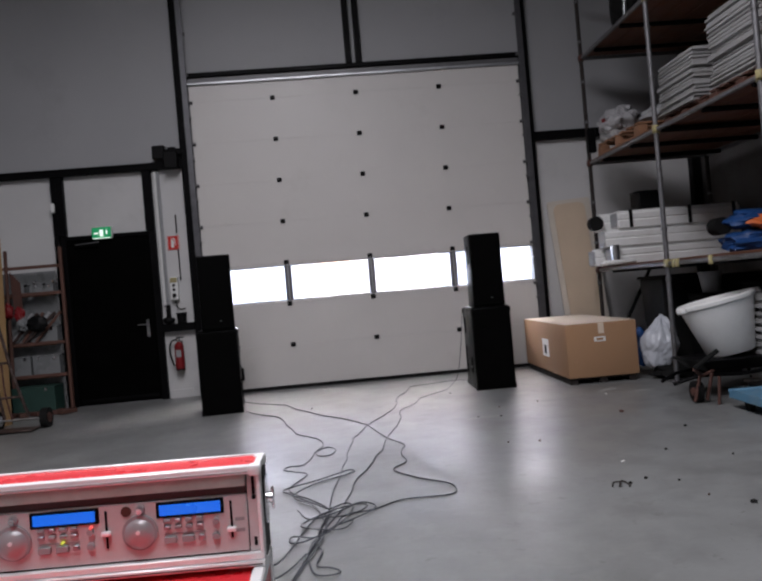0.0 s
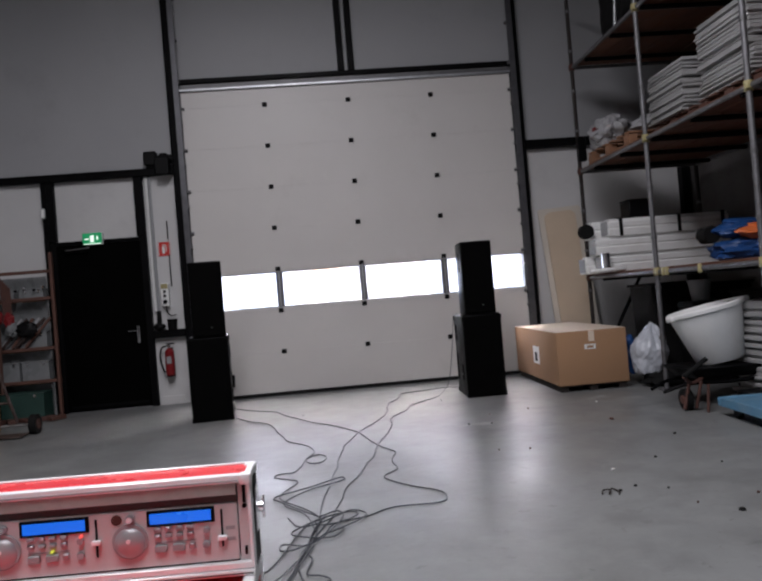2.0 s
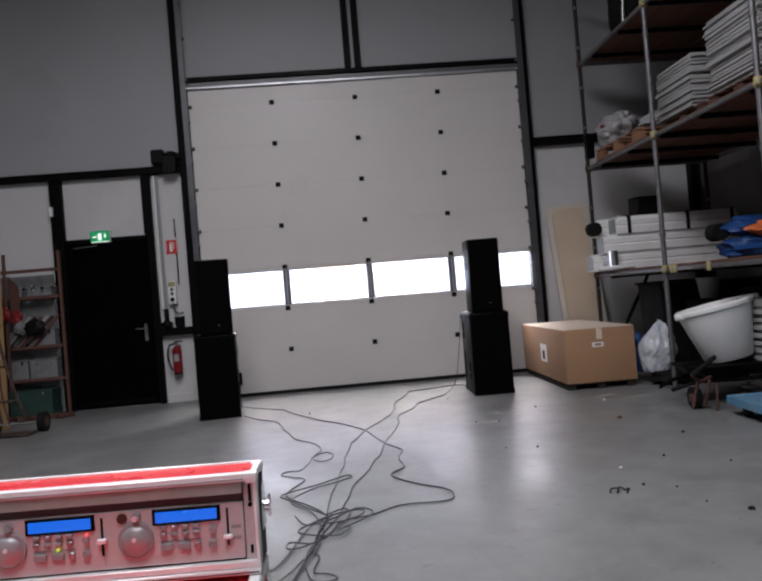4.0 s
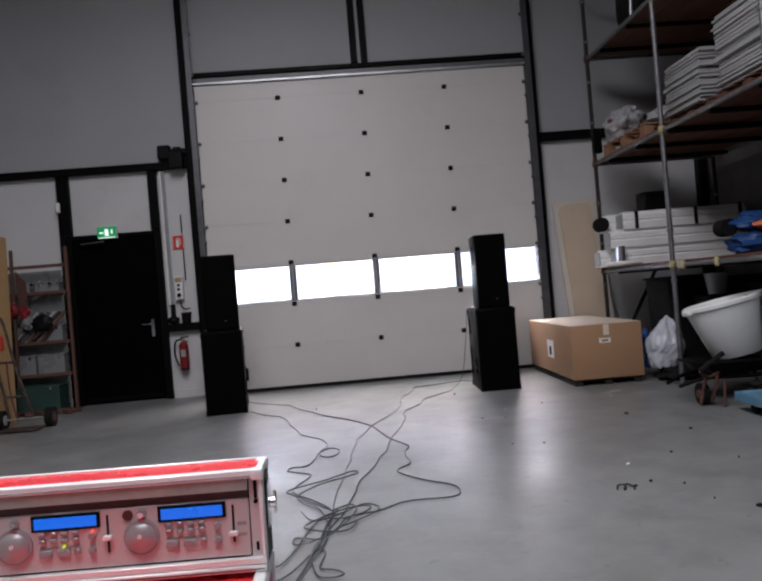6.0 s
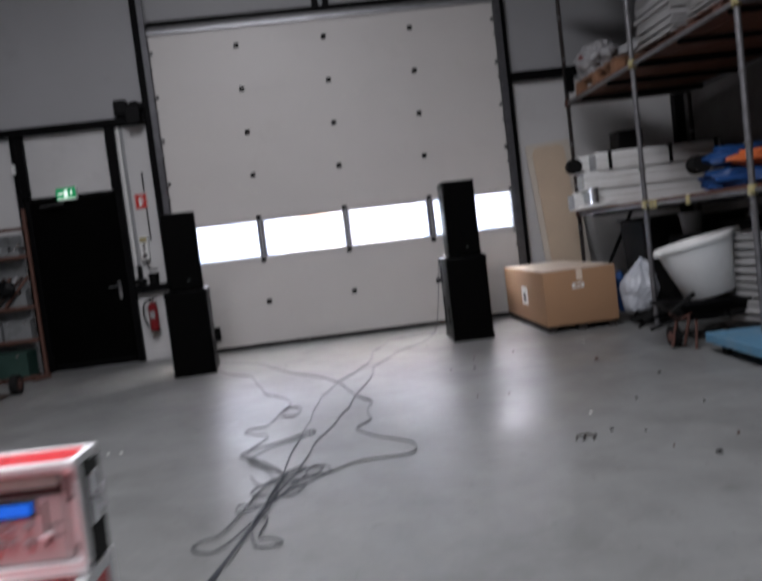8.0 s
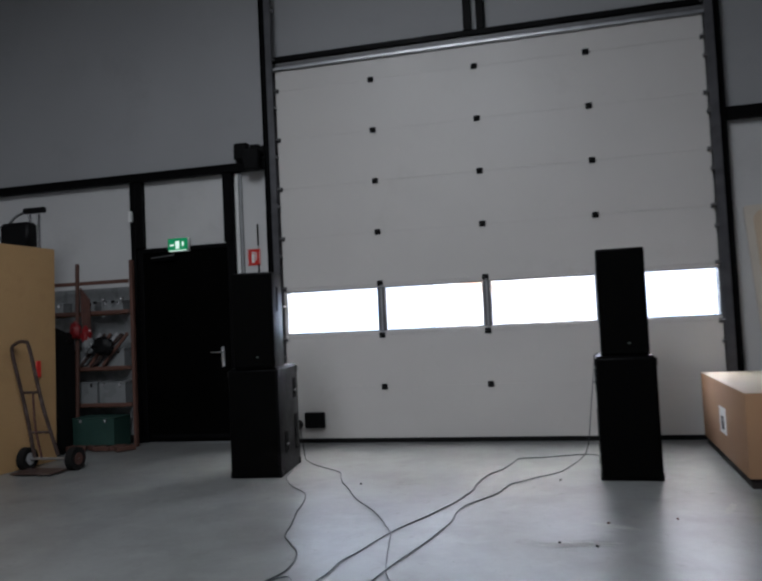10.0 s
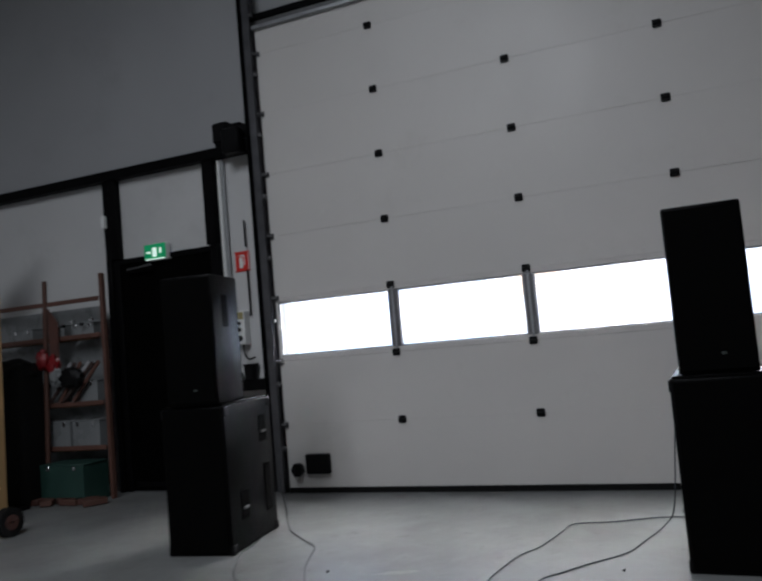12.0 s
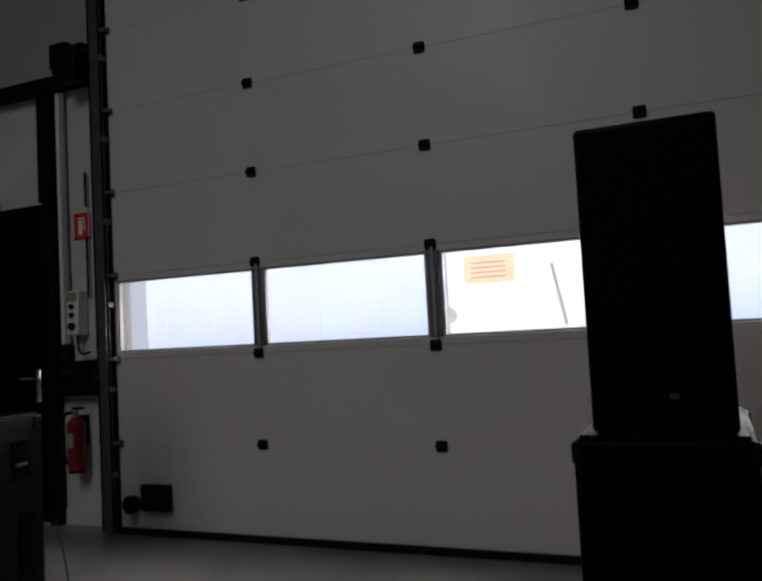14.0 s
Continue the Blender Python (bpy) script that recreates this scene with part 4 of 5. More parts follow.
for dx in (-0.05, 0.05):
    cy("fork", (-0.3 + dx, -0.33, 0.02), (-0.24 + dx, -0.33, 0.24), 0.014, M_RUST, wb)
cy("leg", (-0.22, -0.46, 0.0), (-0.18, -0.42, 0.22), 0.012, M_RUST, wb)
cy("leg", (0.5, -0.24, 0.0), (0.42, -0.22, 0.22), 0.014, M_BLACK, wb)
cy("leg", (0.5, 0.24, 0.0), (0.42, 0.22, 0.22), 0.014, M_BLACK, wb)

tub = thing("mixing_tub", "large round white mixing tub on a wheelbarrow", "tub", Matrix.Translation((2.895, -3.3, 0.352)) @ Matrix.Rotation(radians(-11), 4, "Y") @ Matrix.Rotation(radians(-4.5), 4, "X"))
bm = B()
n = 40
prof = [(0.0, 0.0), (0.185, 0.0), (0.2, 0.012), (0.306, 0.44), (0.328, 0.45), (0.331, 0.478), (0.316, 0.49), (0.294, 0.475), (0.19, 0.03), (0.0, 0.03)]
rings = [[bm.verts.new((r * math.cos(2 * math.pi * k / n), r * math.sin(2 * math.pi * k / n), z)) for k in range(n)] for r, z in prof[1:-1]]
for a, b in zip(rings, rings[1:]):
    for k in range(n):
        bm.faces.new((a[k], a[(k + 1) % n], b[(k + 1) % n], b[k]))
bm.faces.new(rings[0][::-1])
bm.faces.new(rings[-1])
part("shell", bm, M_WHITEP, tub)
for s in (-1, 1):
    bx("grip", (s * 0.344, -0.05, 0.462), (0.05, 0.12, 0.05), M_WHITEP, tub, 0.015, seg=2)

bd = thing("blue_dolly", "light blue platform dolly with black castors", "dolly", at(2.9, -4.6, 0, -4))
bm = B()
for a, b in (((-0.45, -0.65, 0.08), (0.45, -0.6, 0.15)), ((-0.45, 0.6, 0.08), (0.45, 0.65, 0.15)), ((-0.45, -0.6, 0.08), (-0.4, 0.6, 0.15)), ((0.4, -0.6, 0.08), (0.45, 0.6, 0.15))):
    span(bm, a, b, 0.006)
part("frame", bm, M_BLUE, bd)
bx("deck", (0, 0, 0.128), (0.8, 1.2, 0.03), M_BLUE, bd, 0.004)
for x in (-0.36, 0.36):
    for y in (-0.5, 0.5):
        cy("castor", (x - 0.02, y, 0.045), (x + 0.02, y, 0.045), 0.045, M_RUBBER, bd)
        bx("castor_fork", (x, y, 0.096), (0.06, 0.06, 0.03), M_STEEL, bd, 0.003)
bb = thing("black_crate", "small black crate on the floor behind the dolly", "crate", at(2.95, -3.72, 0, 5))
bx("shell", (0, 0, 0.07), (0.26, 0.18, 0.14), M_PLASTIC, bb, 0.01)

# ---- the corner left of the exit door ----
mdf = thing("fibreboard_sheet", "tall tan fibreboard sheets leaning upright", "board", Matrix.Translation((-4.2, -0.94, 0)) @ Matrix.Rotation(radians(-4.0), 4, "Z"))
rot = Matrix.Rotation(radians(1.0), 3, "Y")
bx("sheet", (-0.02, -0.66, 1.052), (0.018, 1.3, 2.1), M_MDF, mdf, 0.002, rot=rot)
bx("sheet", (-0.045, -0.7, 1.032), (0.018, 1.34, 2.06), M_MDF, mdf, 0.002, rot=rot)
bx("hook_tag", (-0.004, -0.25, 0.92), (0.012, 0.06, 0.16), M_SIGNRED, mdf, 0.004, "red-orange tag")

ht = thing("hand_truck", "worn brown tubular hand truck leaning on fibreboard sheets", "hand truck", Matrix.Translation((-3.9, -1.42, 0)))
part("frame", tube(B(), smooth_line([(-0.2, 0.0, 0.12), (-0.26, -0.04, 0.6), (-0.33, -0.1, 1.08), (-0.3, -0.1, 1.17), (-0.2, -0.1, 1.19), (-0.145, -0.1, 1.12), (-0.06, -0.05, 0.6), (0.05, 0.0, 0.14)]), 0.017), M_TRUCK, ht)
cy("crossbar", (-0.26, -0.05, 0.72), (-0.09, -0.05, 0.72), 0.013, M_TRUCK, ht)
cy("crossbar", (-0.22, -0.02, 0.35), (-0.01, -0.02, 0.35), 0.013, M_TRUCK, ht)
part("tie_rod", tube(B(), smooth_line([(-0.17, -0.04, 0.72), (-0.16, -0.03, 0.4), (-0.12, 0, 0.1)]), 0.01), M_RUST, ht)
cy("axle", (-0.32, 0, 0.105), (0.27, 0, 0.105), 0.012, M_STEEL, ht)
for x in (-0.28, 0.23):
    w = part("wheel", cyl(B(), (x - 0.035, 0, 0.105), (x + 0.035, 0, 0.105), 0.105, n=22), M_RUBBER, ht)
    cy("rim", (x - 0.04, 0, 0.105), (x + 0.04, 0, 0.105), 0.055, M_RUST if x > 0 else M_GREYP, w)
bx("toe_plate", (-0.02, -0.16, 0.02), (0.42, 0.26, 0.012), M_TRUCK, ht, 0.003)

M_RUSTWOOD = mat("red_brown_timber", (0.11, 0.05, 0.036), 0.65, var=0.25, scale=7, fine=90)
rk = thing("tool_rack", "wooden tool rack with loaded shelves by the wall", "rack")
sp("upright", (-3.845, -0.2, 0.0), (-3.81, -0.15, 2.03), M_RUSTWOOD, rk, 0.004)
sp("upright", (-5.6, -0.2, 0.0), (-5.55, -0.15, 1.85), M_WOOD, rk, 0.004)
for z in (1.8, 1.47, 0.86, 0.46):
    sp("crossbar", (-5.6, -0.225, z - 0.02), (-3.846, -0.2, z + 0.02), M_RUSTWOOD, rk, 0.003)
for z in (0.84, 0.44, 1.45):
    sp("shelf_board", (-5.55, -0.195, z - 0.01), (-3.96, -0.09, z + 0.01), M_WOOD, rk, 0.003)
sp("back_sheet", (-5.5, -0.018, 0.1), (-3.96, -0.006, 1.75), M_TUBGREY, rk, 0.001, "grey backing sheet")


def crate(x, z, w, h, material, label, y=-0.11, d=0.15):
    c = thing("storage_tub", label, "storage tub", Matrix.Translation((x, y, z)), "tubs on the rack")
    bm = B()
    span(bm, (-w / 2, -d / 2, 0), (w / 2, d / 2, 0.006))
    for a, b in (((-w / 2, -d / 2, 0.006), (w / 2, -d / 2 + 0.005, h)), ((-w / 2, d / 2 - 0.005, 0.006), (w / 2, d / 2, h)),
                 ((-w / 2, -d / 2 + 0.005, 0.006), (-w / 2 + 0.005, d / 2 - 0.005, h)), ((w / 2 - 0.005, -d / 2 + 0.005, 0.006), (w / 2, d / 2 - 0.005, h))):
        span(bm, a, b)
    part("shell", bm, material, c)
    bx("lid", (0, 0, h + 0.007), (w + 0.015, d + 0.01, 0.014), material, c, 0.004)
    for sx in (-1, 1):
        bx("clip", (sx * w * 0.3, -d / 2 - 0.006, h - 0.02), (0.03, 0.012, 0.04), M_CHROME, c, 0.003)
    return c


for x in (-4.1, -4.45, -4.85):
    crate(x, 0.455, 0.32, 0.24, M_TUBGREY, "grey plastic storage tub on a shelf")
    crate(x, 0.855, 0.32, 0.2, M_TUBGREY, "grey plastic storage tub on a shelf")
    crate(x + 0.03, 1.465, 0.26, 0.12, M_TUBGREY, "small grey storage tub on a shelf")
crate(-4.2, 0.0, 0.5, 0.33, M_GREEN, "dark green crate on the floor under the rack", -0.25, 0.3)
bm = B()
box(bm, (-4.67, -0.42, 0.635), (0.4, 0.3, 1.27), 0.05, Matrix.Rotation(0.05, 3, "Z"), 3)
lump(bm, (-4.67, -0.42, 1.2), (0.22, 0.18, 0.12), 51, 0.25, 3, 2)
cov = part("black_cover", bm, M_RUBBER)
tagged(cov, "tall black cover over goods beside the rack", "cover")
for k, (x, z, c) in enumerate(((-4.46, 1.28, M_REDP), (-4.32, 1.22, M_REDP), (-4.3, 1.12, M_TUBGREY), (-4.13, 1.1, M_PLASTIC))):
    o = part("work_glove" if k < 3 else "black_bag", lump(B(), (x, -0.3, z), (0.06 if k < 3 else 0.12, 0.05, 0.1), 60 + k, 0.4, 3, 3), c)
    tagged(o, ("red work glove hanging on the rack", "red work glove hanging on the rack", "grey work glove hanging on the rack", "black tool bag hanging on the rack")[k], "glove" if k < 3 else "bag")
pol = thing("wooden_pole", "wooden pole standing against the rack", "pole", Matrix.Translation((-4.47, -0.3, 0)))
cy("shaft", (0, 0, 0.0), (-0.0, 0.08, 2.02), 0.022, M_DARKWOOD, pol)
for k in range(5):
    cy("tool_handle", (-4.38 + 0.02 * k, -0.27, 1.2), (-4.42 + 0.025 * k, -0.24, 1.75 - 0.03 * k), 0.012, M_RUST, rk, n=6)
for k in range(8):
    o = bx("slanted_lath", (-4.34 + 0.046 * k, -0.214 - 0.02 * (k % 2), 1.06), (0.034, 0.018, 0.44 + 0.03 * (k % 3)), (M_WRAP, M_TRUCK, M_TUBGREY, M_RUSTWOOD)[k % 4], bev=0.003, rot=Matrix.Rotation(radians(38 + 5 * (k % 3)), 3, "Y"))
    tagged(o, "worn brown lath slanting across the rack" if k % 2 else "grey plastic strip slanting across the rack", "lath", "laths on the rack")
for k in range(4):
    o = bx("bracket_fitting", (-4.25 + 0.11 * k, -0.235, 1.58 + 0.03 * (k % 2)), (0.035, 0.03, 0.03), M_CHROME if k % 2 else M_PLASTIC, bev=0.006)
    tagged(o, "small metal fitting on the rack shelf", "fitting", "fittings on the rack")
for k in range(6):
    o = bx("timber_offcut", (-4.45 + 0.13 * k, -0.4 - 0.04 * (k % 2), 0.03), (0.1, 0.2, 0.05), M_DARKWOOD if k % 2 else M_RUST, bev=0.005, rot=Matrix.Rotation(0.5 * k, 3, "Z"))
    tagged(o, "small brown timber offcut on the floor", "offcut", "timber offcuts")
ls = thing("light_stand", "folded light stand with bright tubes and black clamps", "light stand", Matrix.Translation((-4.6, -0.72, 0)))
for dx in (-0.06, 0.05):
    cy("tube", (dx, 0, 0.02), (dx, 0, 2.52), 0.019, M_CHROME, ls)
bx("clamp", (0.0, 0, 2.56), (0.26, 0.06, 0.06), M_PLASTIC, ls, 0.012)
bx("head", (-0.2, 0, 2.3), (0.36, 0.16, 0.28), M_PLASTIC, ls, 0.03)
part("arm", tube(B(), smooth_line([(-0.08, 0, 2.56), (-0.25, 0, 2.5), (-0.45, 0, 2.28)]), 0.016), M_CHROME, ls)
bx("foot", (0, 0, 0.012), (0.4, 0.3, 0.022), M_BLACK, ls, 0.004)

# ---- flight cases with the player ----
CASE = at(-0.667, -8.172, 0.0, -0.5) @ Matrix.Rotation(radians(0.8), 4, "Y")
low = thing("flight_case", "red laminate flight case with aluminium edges on the floor", "flight case", CASE)
sp("panel_body", (-0.52, -0.44, 0.02), (-0.004, 0.1, 0.672), M_RED, low, 0.002)
for p, q in (((-0.524, -0.446, 0.66), (0.0, -0.416, 0.682)), ((-0.524, 0.08, 0.66), (0.0, 0.104, 0.682)), ((-0.022, -0.416, 0.66), (0.0, 0.08, 0.682)), ((-0.524, -0.416, 0.66), (-0.502, 0.08, 0.682)),
             ((-0.022, -0.446, 0.0), (0.0, -0.416, 0.66)), ((-0.022, 0.08, 0.0), (0.0, 0.104, 0.66)), ((-0.524, -0.446, 0.0), (-0.502, -0.416, 0.66)), ((-0.524, 0.08, 0.0), (-0.502, 0.104, 0.66)),
             ((-0.022, -0.416, 0.0), (0.0, 0.08, 0.024))):
    sp("edge_profile", p, q, M_ALU, low, 0.003)
for y in (-0.3, 0.0):
    sp("latch", (0.001, y - 0.05, 0.5), (0.012, y + 0.05, 0.62), M_CHROME, low, 0.003)

rc = thing("rack_case", "shallow red rack case with aluminium edges on a flight case", "flight case", CASE @ Matrix.Translation((0, 0, 0.683)))
W, D = 0.52, 0.085
sp("lid_panel", (-W + 0.012, 0.006, 0.162), (-0.012, D - 0.006, 0.1725), M_RED, rc, 0.001)
for p, q in (((-W, -0.012, 0.16), (0.0, 0.006, 0.174)), ((-W, D - 0.008, 0.16), (0, D, 0.176)), ((-0.012, 0.006, 0.16), (0.0, D - 0.008, 0.174)), ((-W, 0.006, 0.16), (-W + 0.012, D - 0.008, 0.174)),
             ((-W, -0.012, 0.0), (0.0, 0.02, 0.01)), ((-W, -0.008, 0.011), (0.0, 0.02, 0.022)), ((-0.007, -0.008, 0.022), (0.0, 0.02, 0.16)), ((-W, -0.008, 0.022), (-W + 0.007, 0.02, 0.16))):
    sp("edge_profile", p, q, M_ALU, rc, 0.0015)
sp("side_panel", (-0.007, 0.02, 0.002), (-0.001, D + 0.012, 0.16), M_BLACK, rc, 0.001)
sp("side_panel", (-W + 0.001, 0.02, 0.002), (-W + 0.007, D + 0.012, 0.16), M_BLACK, rc, 0.001)
sp("back_panel", (-W + 0.007, D + 0.004, 0.002), (-0.007, D + 0.012, 0.16), M_BLACK, rc, 0.001)
# opaque grey strip added in place of the open gap under the lid
sp("gap_filler", (-W + 0.026, -0.007, 0.139), (-0.026, 0.003, 0.1595), M_GAPFILL, rc, 0.001, "grey filler in the gap under the lid")
sp("rack_strip", (-0.025, 0.004, 0.022), (-0.0075, 0.0115, 0.159), M_FACE, rc, 0.001)
sp("rack_strip", (-W + 0.0075, 0.004, 0.022), (-W + 0.025, 0.0115, 0.159), M_FACE, rc, 0.001)
sp("slot", (-0.0165, 0.001, 0.122), (-0.0115, 0.0045, 0.157), M_BLACK, rc, 0.001)
sp("slot", (-0.0175, 0.001, 0.032), (-0.0125, 0.0045, 0.047), M_BLACK, rc, 0.001)
cy("screw", (-0.014, 0.0, 0.117), (-0.014, 0.005, 0.117), 0.004, M_BLACK, rc, n=10)
sp("edge_groove", (-W + 0.004, -0.0132, 0.1635), (-0.02, -0.0119, 0.1652), M_GREYP, rc, 0)
sp("edge_groove", (-W + 0.004, -0.0132, 0.0035), (-0.004, -0.0119, 0.0052), M_STRIP, rc, 0)
for y in (-0.004, D - 0.01):
    bx("corner_plate", (-0.008, y, 0.166), (0.022, 0.022, 0.02), M_ALU, rc, 0.005, seg=2)
lt = sp("latch_plate", (0.0, 0.03, 0.06), (0.004, 0.075, 0.14), M_CHROME, rc, 0.002)
bm = B()
cyl(bm, (0.004, 0.052, 0.1), (0.014, 0.052, 0.1), 0.01, n=12)
box(bm, (0.014, 0.052, 0.1), (0.005, 0.01, 0.04), 0.002)
part("latch_key", bm, M_CHROME, lt)

M_JOG = mat("glossy_grey_jog_wheel", (0.4, 0.4, 0.41), 0.36, metal=0.35, var=0.08, scale=30, bump=0)


def dome(bm, c, r, h, n=32):
    """A shallow dome that bulges towards -y."""
    rings = [[bm.verts.new((c[0] + r * math.cos(a) * math.cos(2 * math.pi * k / n), c[1] - h * math.sin(a), c[2] + r * math.cos(a) * math.sin(2 * math.pi * k / n)))
              for k in range(n)] for a in [radians(d) for d in (0, 14, 28, 42, 56, 70, 82)]]
    for p, q in zip(rings, rings[1:]):
        for k in range(n):
            bm.faces.new((p[k], p[(k + 1) % n], q[(k + 1) % n], q[k]))
    bm.faces.new(rings[-1])
    bm.faces.new(rings[0][::-1])
    bmesh.ops.recalc_face_normals(bm, faces=bm.faces)
    return bm


cd = thing("cd_player", "silver twin disc player controller with lit blue displays", "disc player", CASE @ Matrix.Translation((0, 0, 0.683)))
sp("face_plate", (-W + 0.027, 0.002, 0.024), (-0.0265, 0.01, 0.124), M_FACE, cd, 0.002)
sp("body", (-W + 0.03, 0.0105, 0.024), (-0.03, 0.085, 0.124), M_BLACK, cd, 0.002)
sp("top_strip", (-W + 0.027, 0.004, 0.1245), (-0.0265, 0.016, 0.1385), M_STRIP, cd, 0.001, "black strip")
sp("bottom_strip", (-W + 0.027, 0.003, 0.0225), (-0.0265, 0.012, 0.0285), M_BLACK, cd, 0.001)
for off in (0.0, -0.2135):
    fr = sp("display_frame", (-0.182 + off, -0.001, 0.094), (-0.066 + off, 0.003, 0.121), M_BLACK, cd, 0.001)
    sp("display", (-0.176 + off, -0.003, 0.0985), (-0.072 + off, -0.001, 0.1165), M_LCD, fr, 0, "lit blue display")
    cy("jog_ring", (-0.211 + off, -0.004, 0.073), (-0.211 + off, 0.003, 0.073), 0.03, M_GREYP, cd, n=30)
    wheel = part("jog_wheel", dome(B(), (-0.211 + off, 0.0, 0.071), 0.027, 0.014), M_JOG, cd, "glossy domed jog wheel")
    cy("jog_dimple", (-0.211 + off, -0.0148, 0.076), (-0.211 + off, -0.0125, 0.076), 0.0038, M_ALU, wheel, n=12)
    kn = cy("knob", (-0.209 + off, -0.01, 0.111), (-0.209 + off, 0.002, 0.111), 0.0052, M_CHROME, cd, n=14)
    cy("knob_ring", (-0.209 + off, -0.003, 0.111), (-0.209 + off, 0.0025, 0.111), 0.0078, M_GREYP, kn, n=16)
    sl = sp("pitch_slot", (-0.056 + off, 0.0, 0.05), (-0.0525 + off, 0.003, 0.114), M_BLACK, cd, 0)
    zk = 0.066 if off == 0 else 0.076
    sp("pitch_knob", (-0.062 + off, -0.008, zk - 0.004), (-0.0465 + off, 0.001, zk + 0.004), M_ALU, sl, 0.0015)
    for r, z in enumerate((0.089, 0.077, 0.056)):
        for c in range(4):
            w, hh = (0.0115, 0.0035) if r < 2 else ((0.021, 0.006) if c < 2 else (0.011, 0.005))
            x = -0.17 + off + (c * 0.0185 if r < 2 else (0.0, 0.03, 0.058, 0.082)[c])
            sp("button", (x, -0.004, z - hh), (x + w, 0.003, z + hh), (M_GREYP, M_STEEL, M_GREYP)[(r + c) % 3], cd, 0.0015)
    for z in (0.081, 0.056):
        cy("round_button", (-0.081 + off, -0.005, z), (-0.081 + off, 0.003, z), 0.0055, M_GREYP, cd, n=12)
    sp("print_bar", (-0.17 + off, 0.0008, 0.0645), (-0.1 + off, 0.0022, 0.0665), M_GREYP, cd, 0)
cy("red_lamp", (-0.293, -0.006, 0.089), (-0.293, 0.003, 0.089), 0.0026, M_LEDR, cd, n=10, label="lit red lamp")
cy("yellow_lamp", (-0.342, -0.006, 0.067), (-0.342, 0.003, 0.067), 0.0022, M_LEDY, cd, n=10, label="lit yellow lamp")
cy("round_logo", (-0.233, 0.0, 0.11), (-0.233, 0.003, 0.11), 0.009, M_RUST, cd, n=16)
for z in (0.081, 0.062):
    sp("print_bar", (-0.048, 0.0008, z - 0.003), (-0.032, 0.0025, z + 0.003), M_GREYP, cd, 0)

# ---- scraps on the floor ----
rnd = random.Random(11)
for x, y in ((1.733, -3.66), (0.99, -5.63), (1.24, -5.67), (1.38, -6.13), (1.25, -5.96), (0.84, -4.42), (0.63, -3.29), (1.479, -4.998), (1.285, -2.79), (0.818, -3.336), (0.632, -4.364), (0.633, -1.77), (-0.826, -1.935), (1.766, -5.266), (1.1, -5.57), (0.9, -2.9), (1.9, -4.4), (1.6, -5.9)):
    big = (x, y) in ((1.733, -3.66), (1.38, -6.13))
    s = rnd.uniform(0.006, 0.013) * (2.4 if big else 1)
    o = part("floor_scrap", lump(B(), (0, 0, 0), (s, s * rnd.uniform(0.5, 0.9), 0.004 + 0.25 * s), rnd.uniform(0, 50), 0.7, 2, 3), M_RUST if rnd.random() < 0.5 else M_RUBBER)
    o.matrix_basis = at(x, y, 0.004 + 0.15 * s, rnd.uniform(0, 180))
    tagged(o, "small dark scrap lying on the concrete floor", "scrap", "scraps on the floor")
wire = part("wire_scrap", tube(B(), smooth_line([(0.88, -5.66, 0.004), (0.9, -5.62, 0.012), (0.93, -5.65, 0.02), (0.91, -5.68, 0.006), (0.95, -5.61, 0.014), (0.975, -5.66, 0.005), (0.96, -5.69, 0.004)]), 0.0045, 6), M_NEARBLACK)
tagged(wire, "curled scrap of dark wire on the concrete floor", "scrap", "scraps on the floor")
for x, y in ((1.13, -5.18), (-1.79, -4.6), (-1.7, -4.62), (1.95, -2.75)):
    o = part("paper_scrap", lump(B(), (0, 0, 0), (0.018, 0.01, 0.006), x * 7, 0.6, 2, 3), M_SIGNWHITE)
    o.matrix_basis = at(x, y, 0.005, 40 * x)
    tagged(o, "tiny white paper scrap on the concrete floor", "scrap", "scraps on the floor")

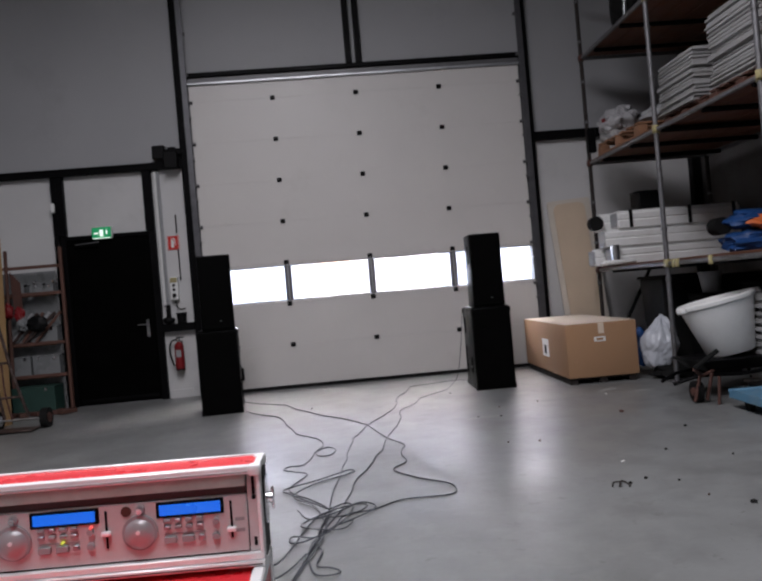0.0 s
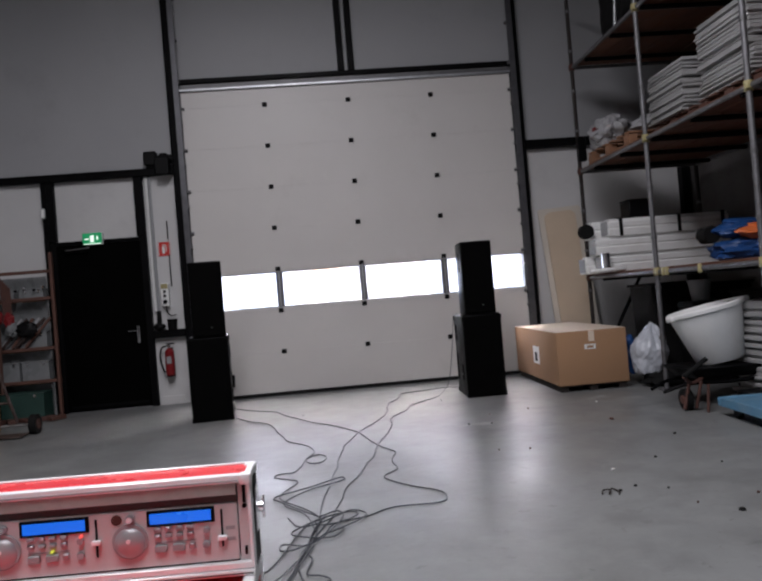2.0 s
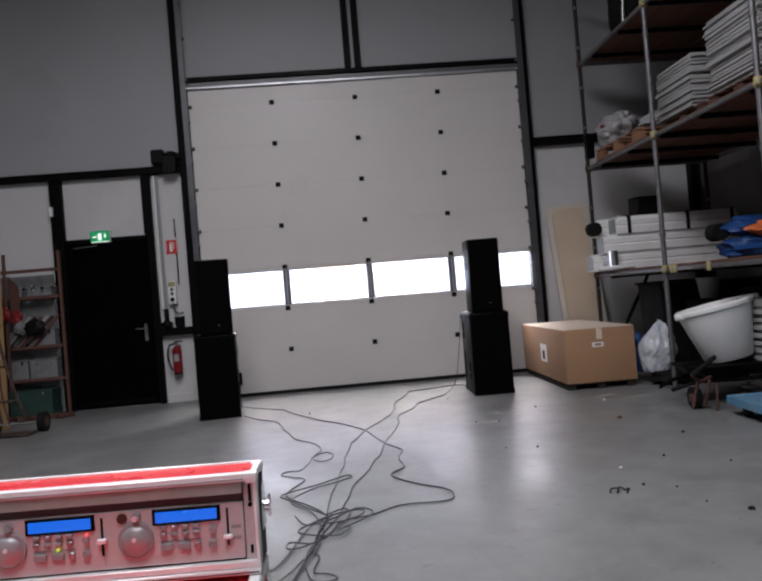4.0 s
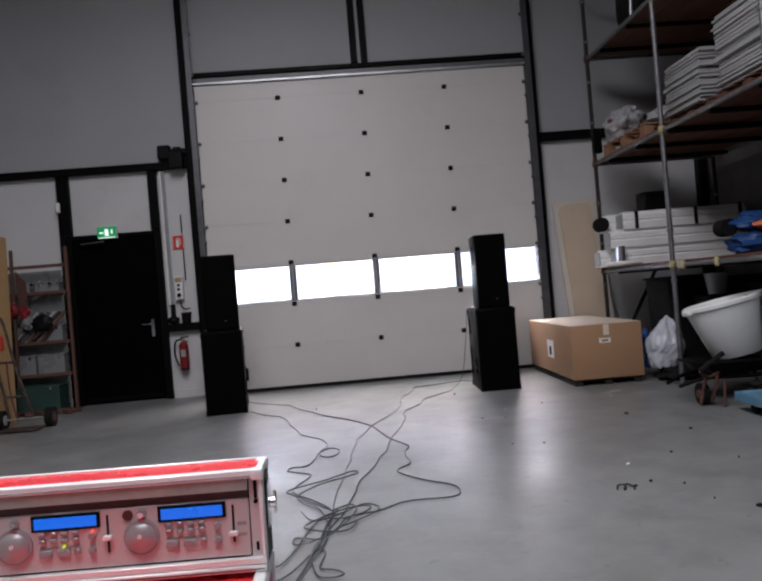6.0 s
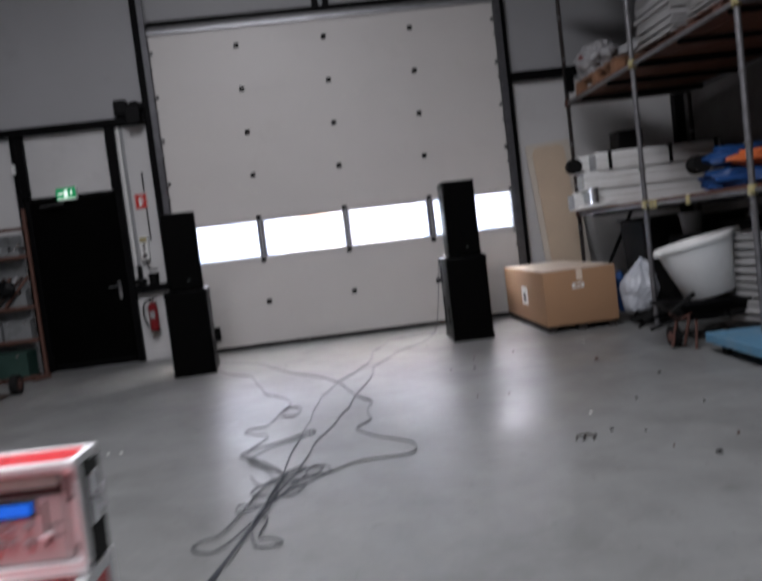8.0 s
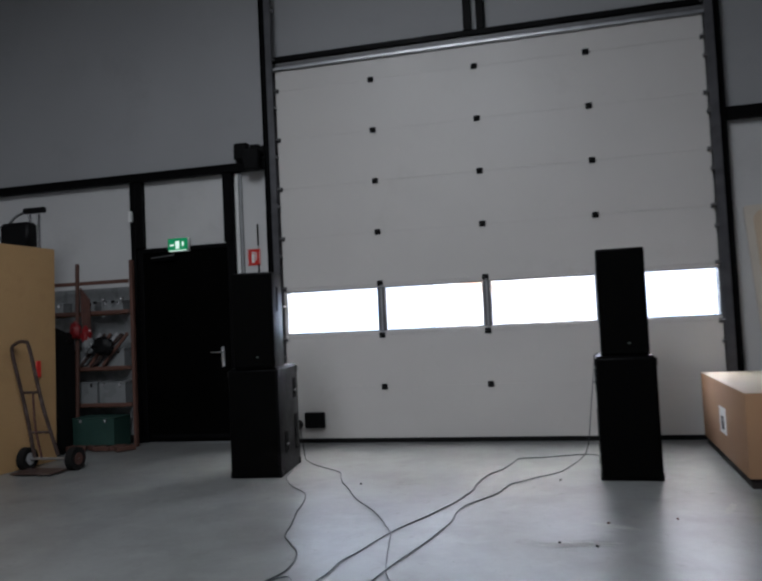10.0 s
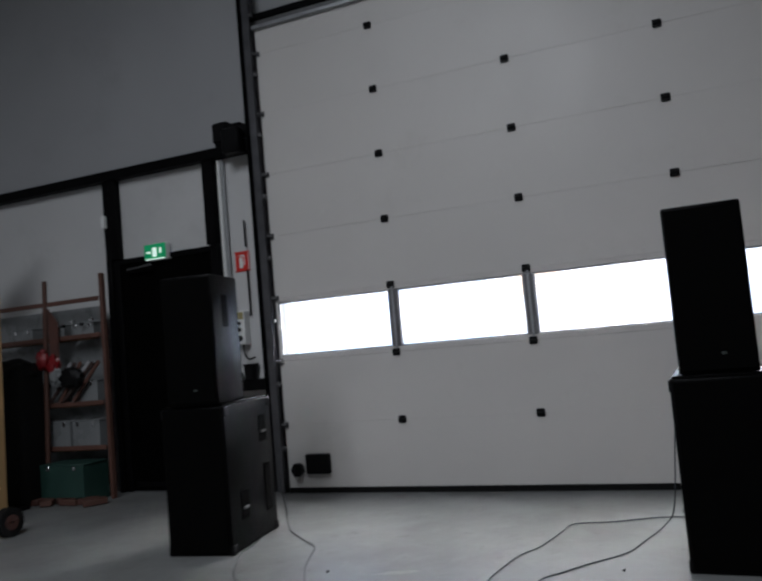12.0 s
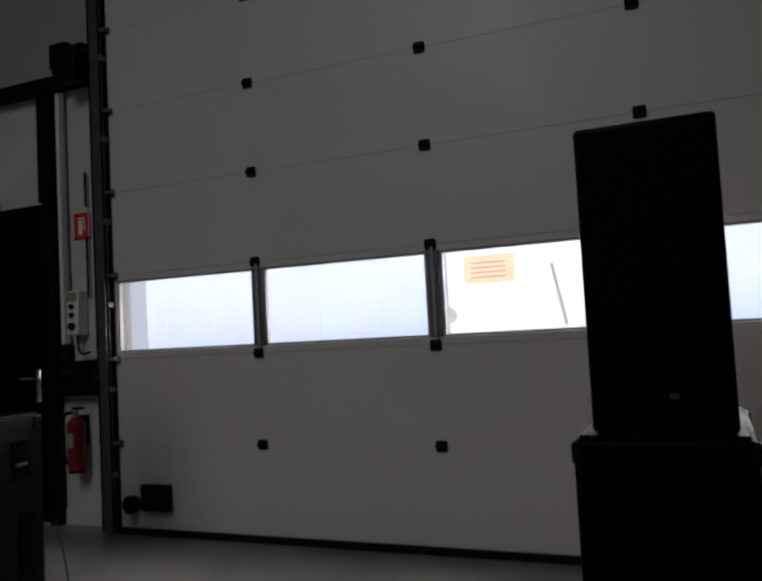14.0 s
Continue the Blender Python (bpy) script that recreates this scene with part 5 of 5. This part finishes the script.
M_DUST = mat("pale_plaster_dust", (0.34, 0.34, 0.33), 0.85, var=0.15, scale=20, fine=150)
for x, y, a, w, d in ((0.72, -3.3, 8, 0.16, 0.035), (0.93, -2.95, -25, 0.1, 0.03), (1.62, -2.52, 70, 0.11, 0.02), (2.06, -2.5, 35, 0.12, 0.03), (2.3, -2.72, 15, 0.1, 0.025), (-0.45, -1.9, 20, 0.1, 0.02)):
    o = part("dust_smear", lump(B(), (0, 0, 0), (w, d, 0.0015), 13 * x, 0.8, 4, 2.2), M_DUST)
    o.matrix_basis = at(x, y, 0.001, a)
    tagged(o, "thin pale smear of dust on the concrete floor", "smear", "dust smears on the floor")

# ---- outside the window strip ----
tagged(sp("ground", (-60, 0.31, -0.25), (60, 120, -0.05), M_ASPHALT, bev=0), "pale paved yard outside the hall", "ground", kind="structure")
van = thing("van", "white van parked close outside the overhead door", "van", Matrix.Translation((0.35, 3.0, -0.05)))
bm = B()
span(bm, (-1.4, 0.0, 0.35), (1.0, 5.2, 2.5), 0.09)
part("body", bm, M_VAN, van)
sp("door_seam", (-1.205, -0.004, 0.5), (-1.19, 0.004, 2.4), M_GREYP, van, 0)
em = cy("round_emblem", (-1.19, -0.02, 1.34), (-1.19, 0.0, 1.34), 0.075, M_STEEL, van, n=24, label="round grey emblem")
nt_ = sp("notice", (-1.02, -0.008, 1.62), (-0.54, 0.0, 1.88), M_NOTICE, van, 0, "orange notice with unreadable lines")
for k in range(4):
    sp("text_bar", (-0.95, -0.011, 1.67 + 0.045 * k), (-0.62, -0.009, 1.68 + 0.045 * k), M_CARD, nt_, 0)
cy("wiper", (-0.1, -0.03, 1.2), (-0.2, -0.03, 1.75), 0.012, M_GREYP, van)
sp("bumper", (-1.35, -0.12, 0.35), (0.95, 0.0, 0.6), M_GREYP, van, 0.03)
for x in (-1.2, 0.8):
    for y in (0.9, 4.2):
        cy("wheel", (x - 0.1, y, 0.33), (x + 0.1, y, 0.33), 0.33, M_RUBBER, van, n=20)
# backdrop sized to cover the view through the panes, windows coloured like the wall
bld = thing("far_building", "near-white backdrop building sized to fill the view across the yard", "building", Matrix.Translation((-12, 34, -0.05)))
sp("wall", (-45, 0, 0), (40, 8, 6.5), M_FACADE, bld, 0.02)
sp("roof", (-45.3, -0.3, 6.5), (40.3, 8.3, 6.8), M_WHITEP, bld, 0.02)
for k in range(10):
    sp("window", (-26 + 3.6 * k, -0.04, 1.2), (-24 + 3.6 * k, -0.01, 2.6), M_FACADE, bld, 0.01)
tagged(sp("outer_pier", (-2.2, 0.122, 0.0), (-2.128, 0.3, 3.96), M_PIER, bev=0.004), "blue-grey reveal of the door opening", "wall", kind="structure")
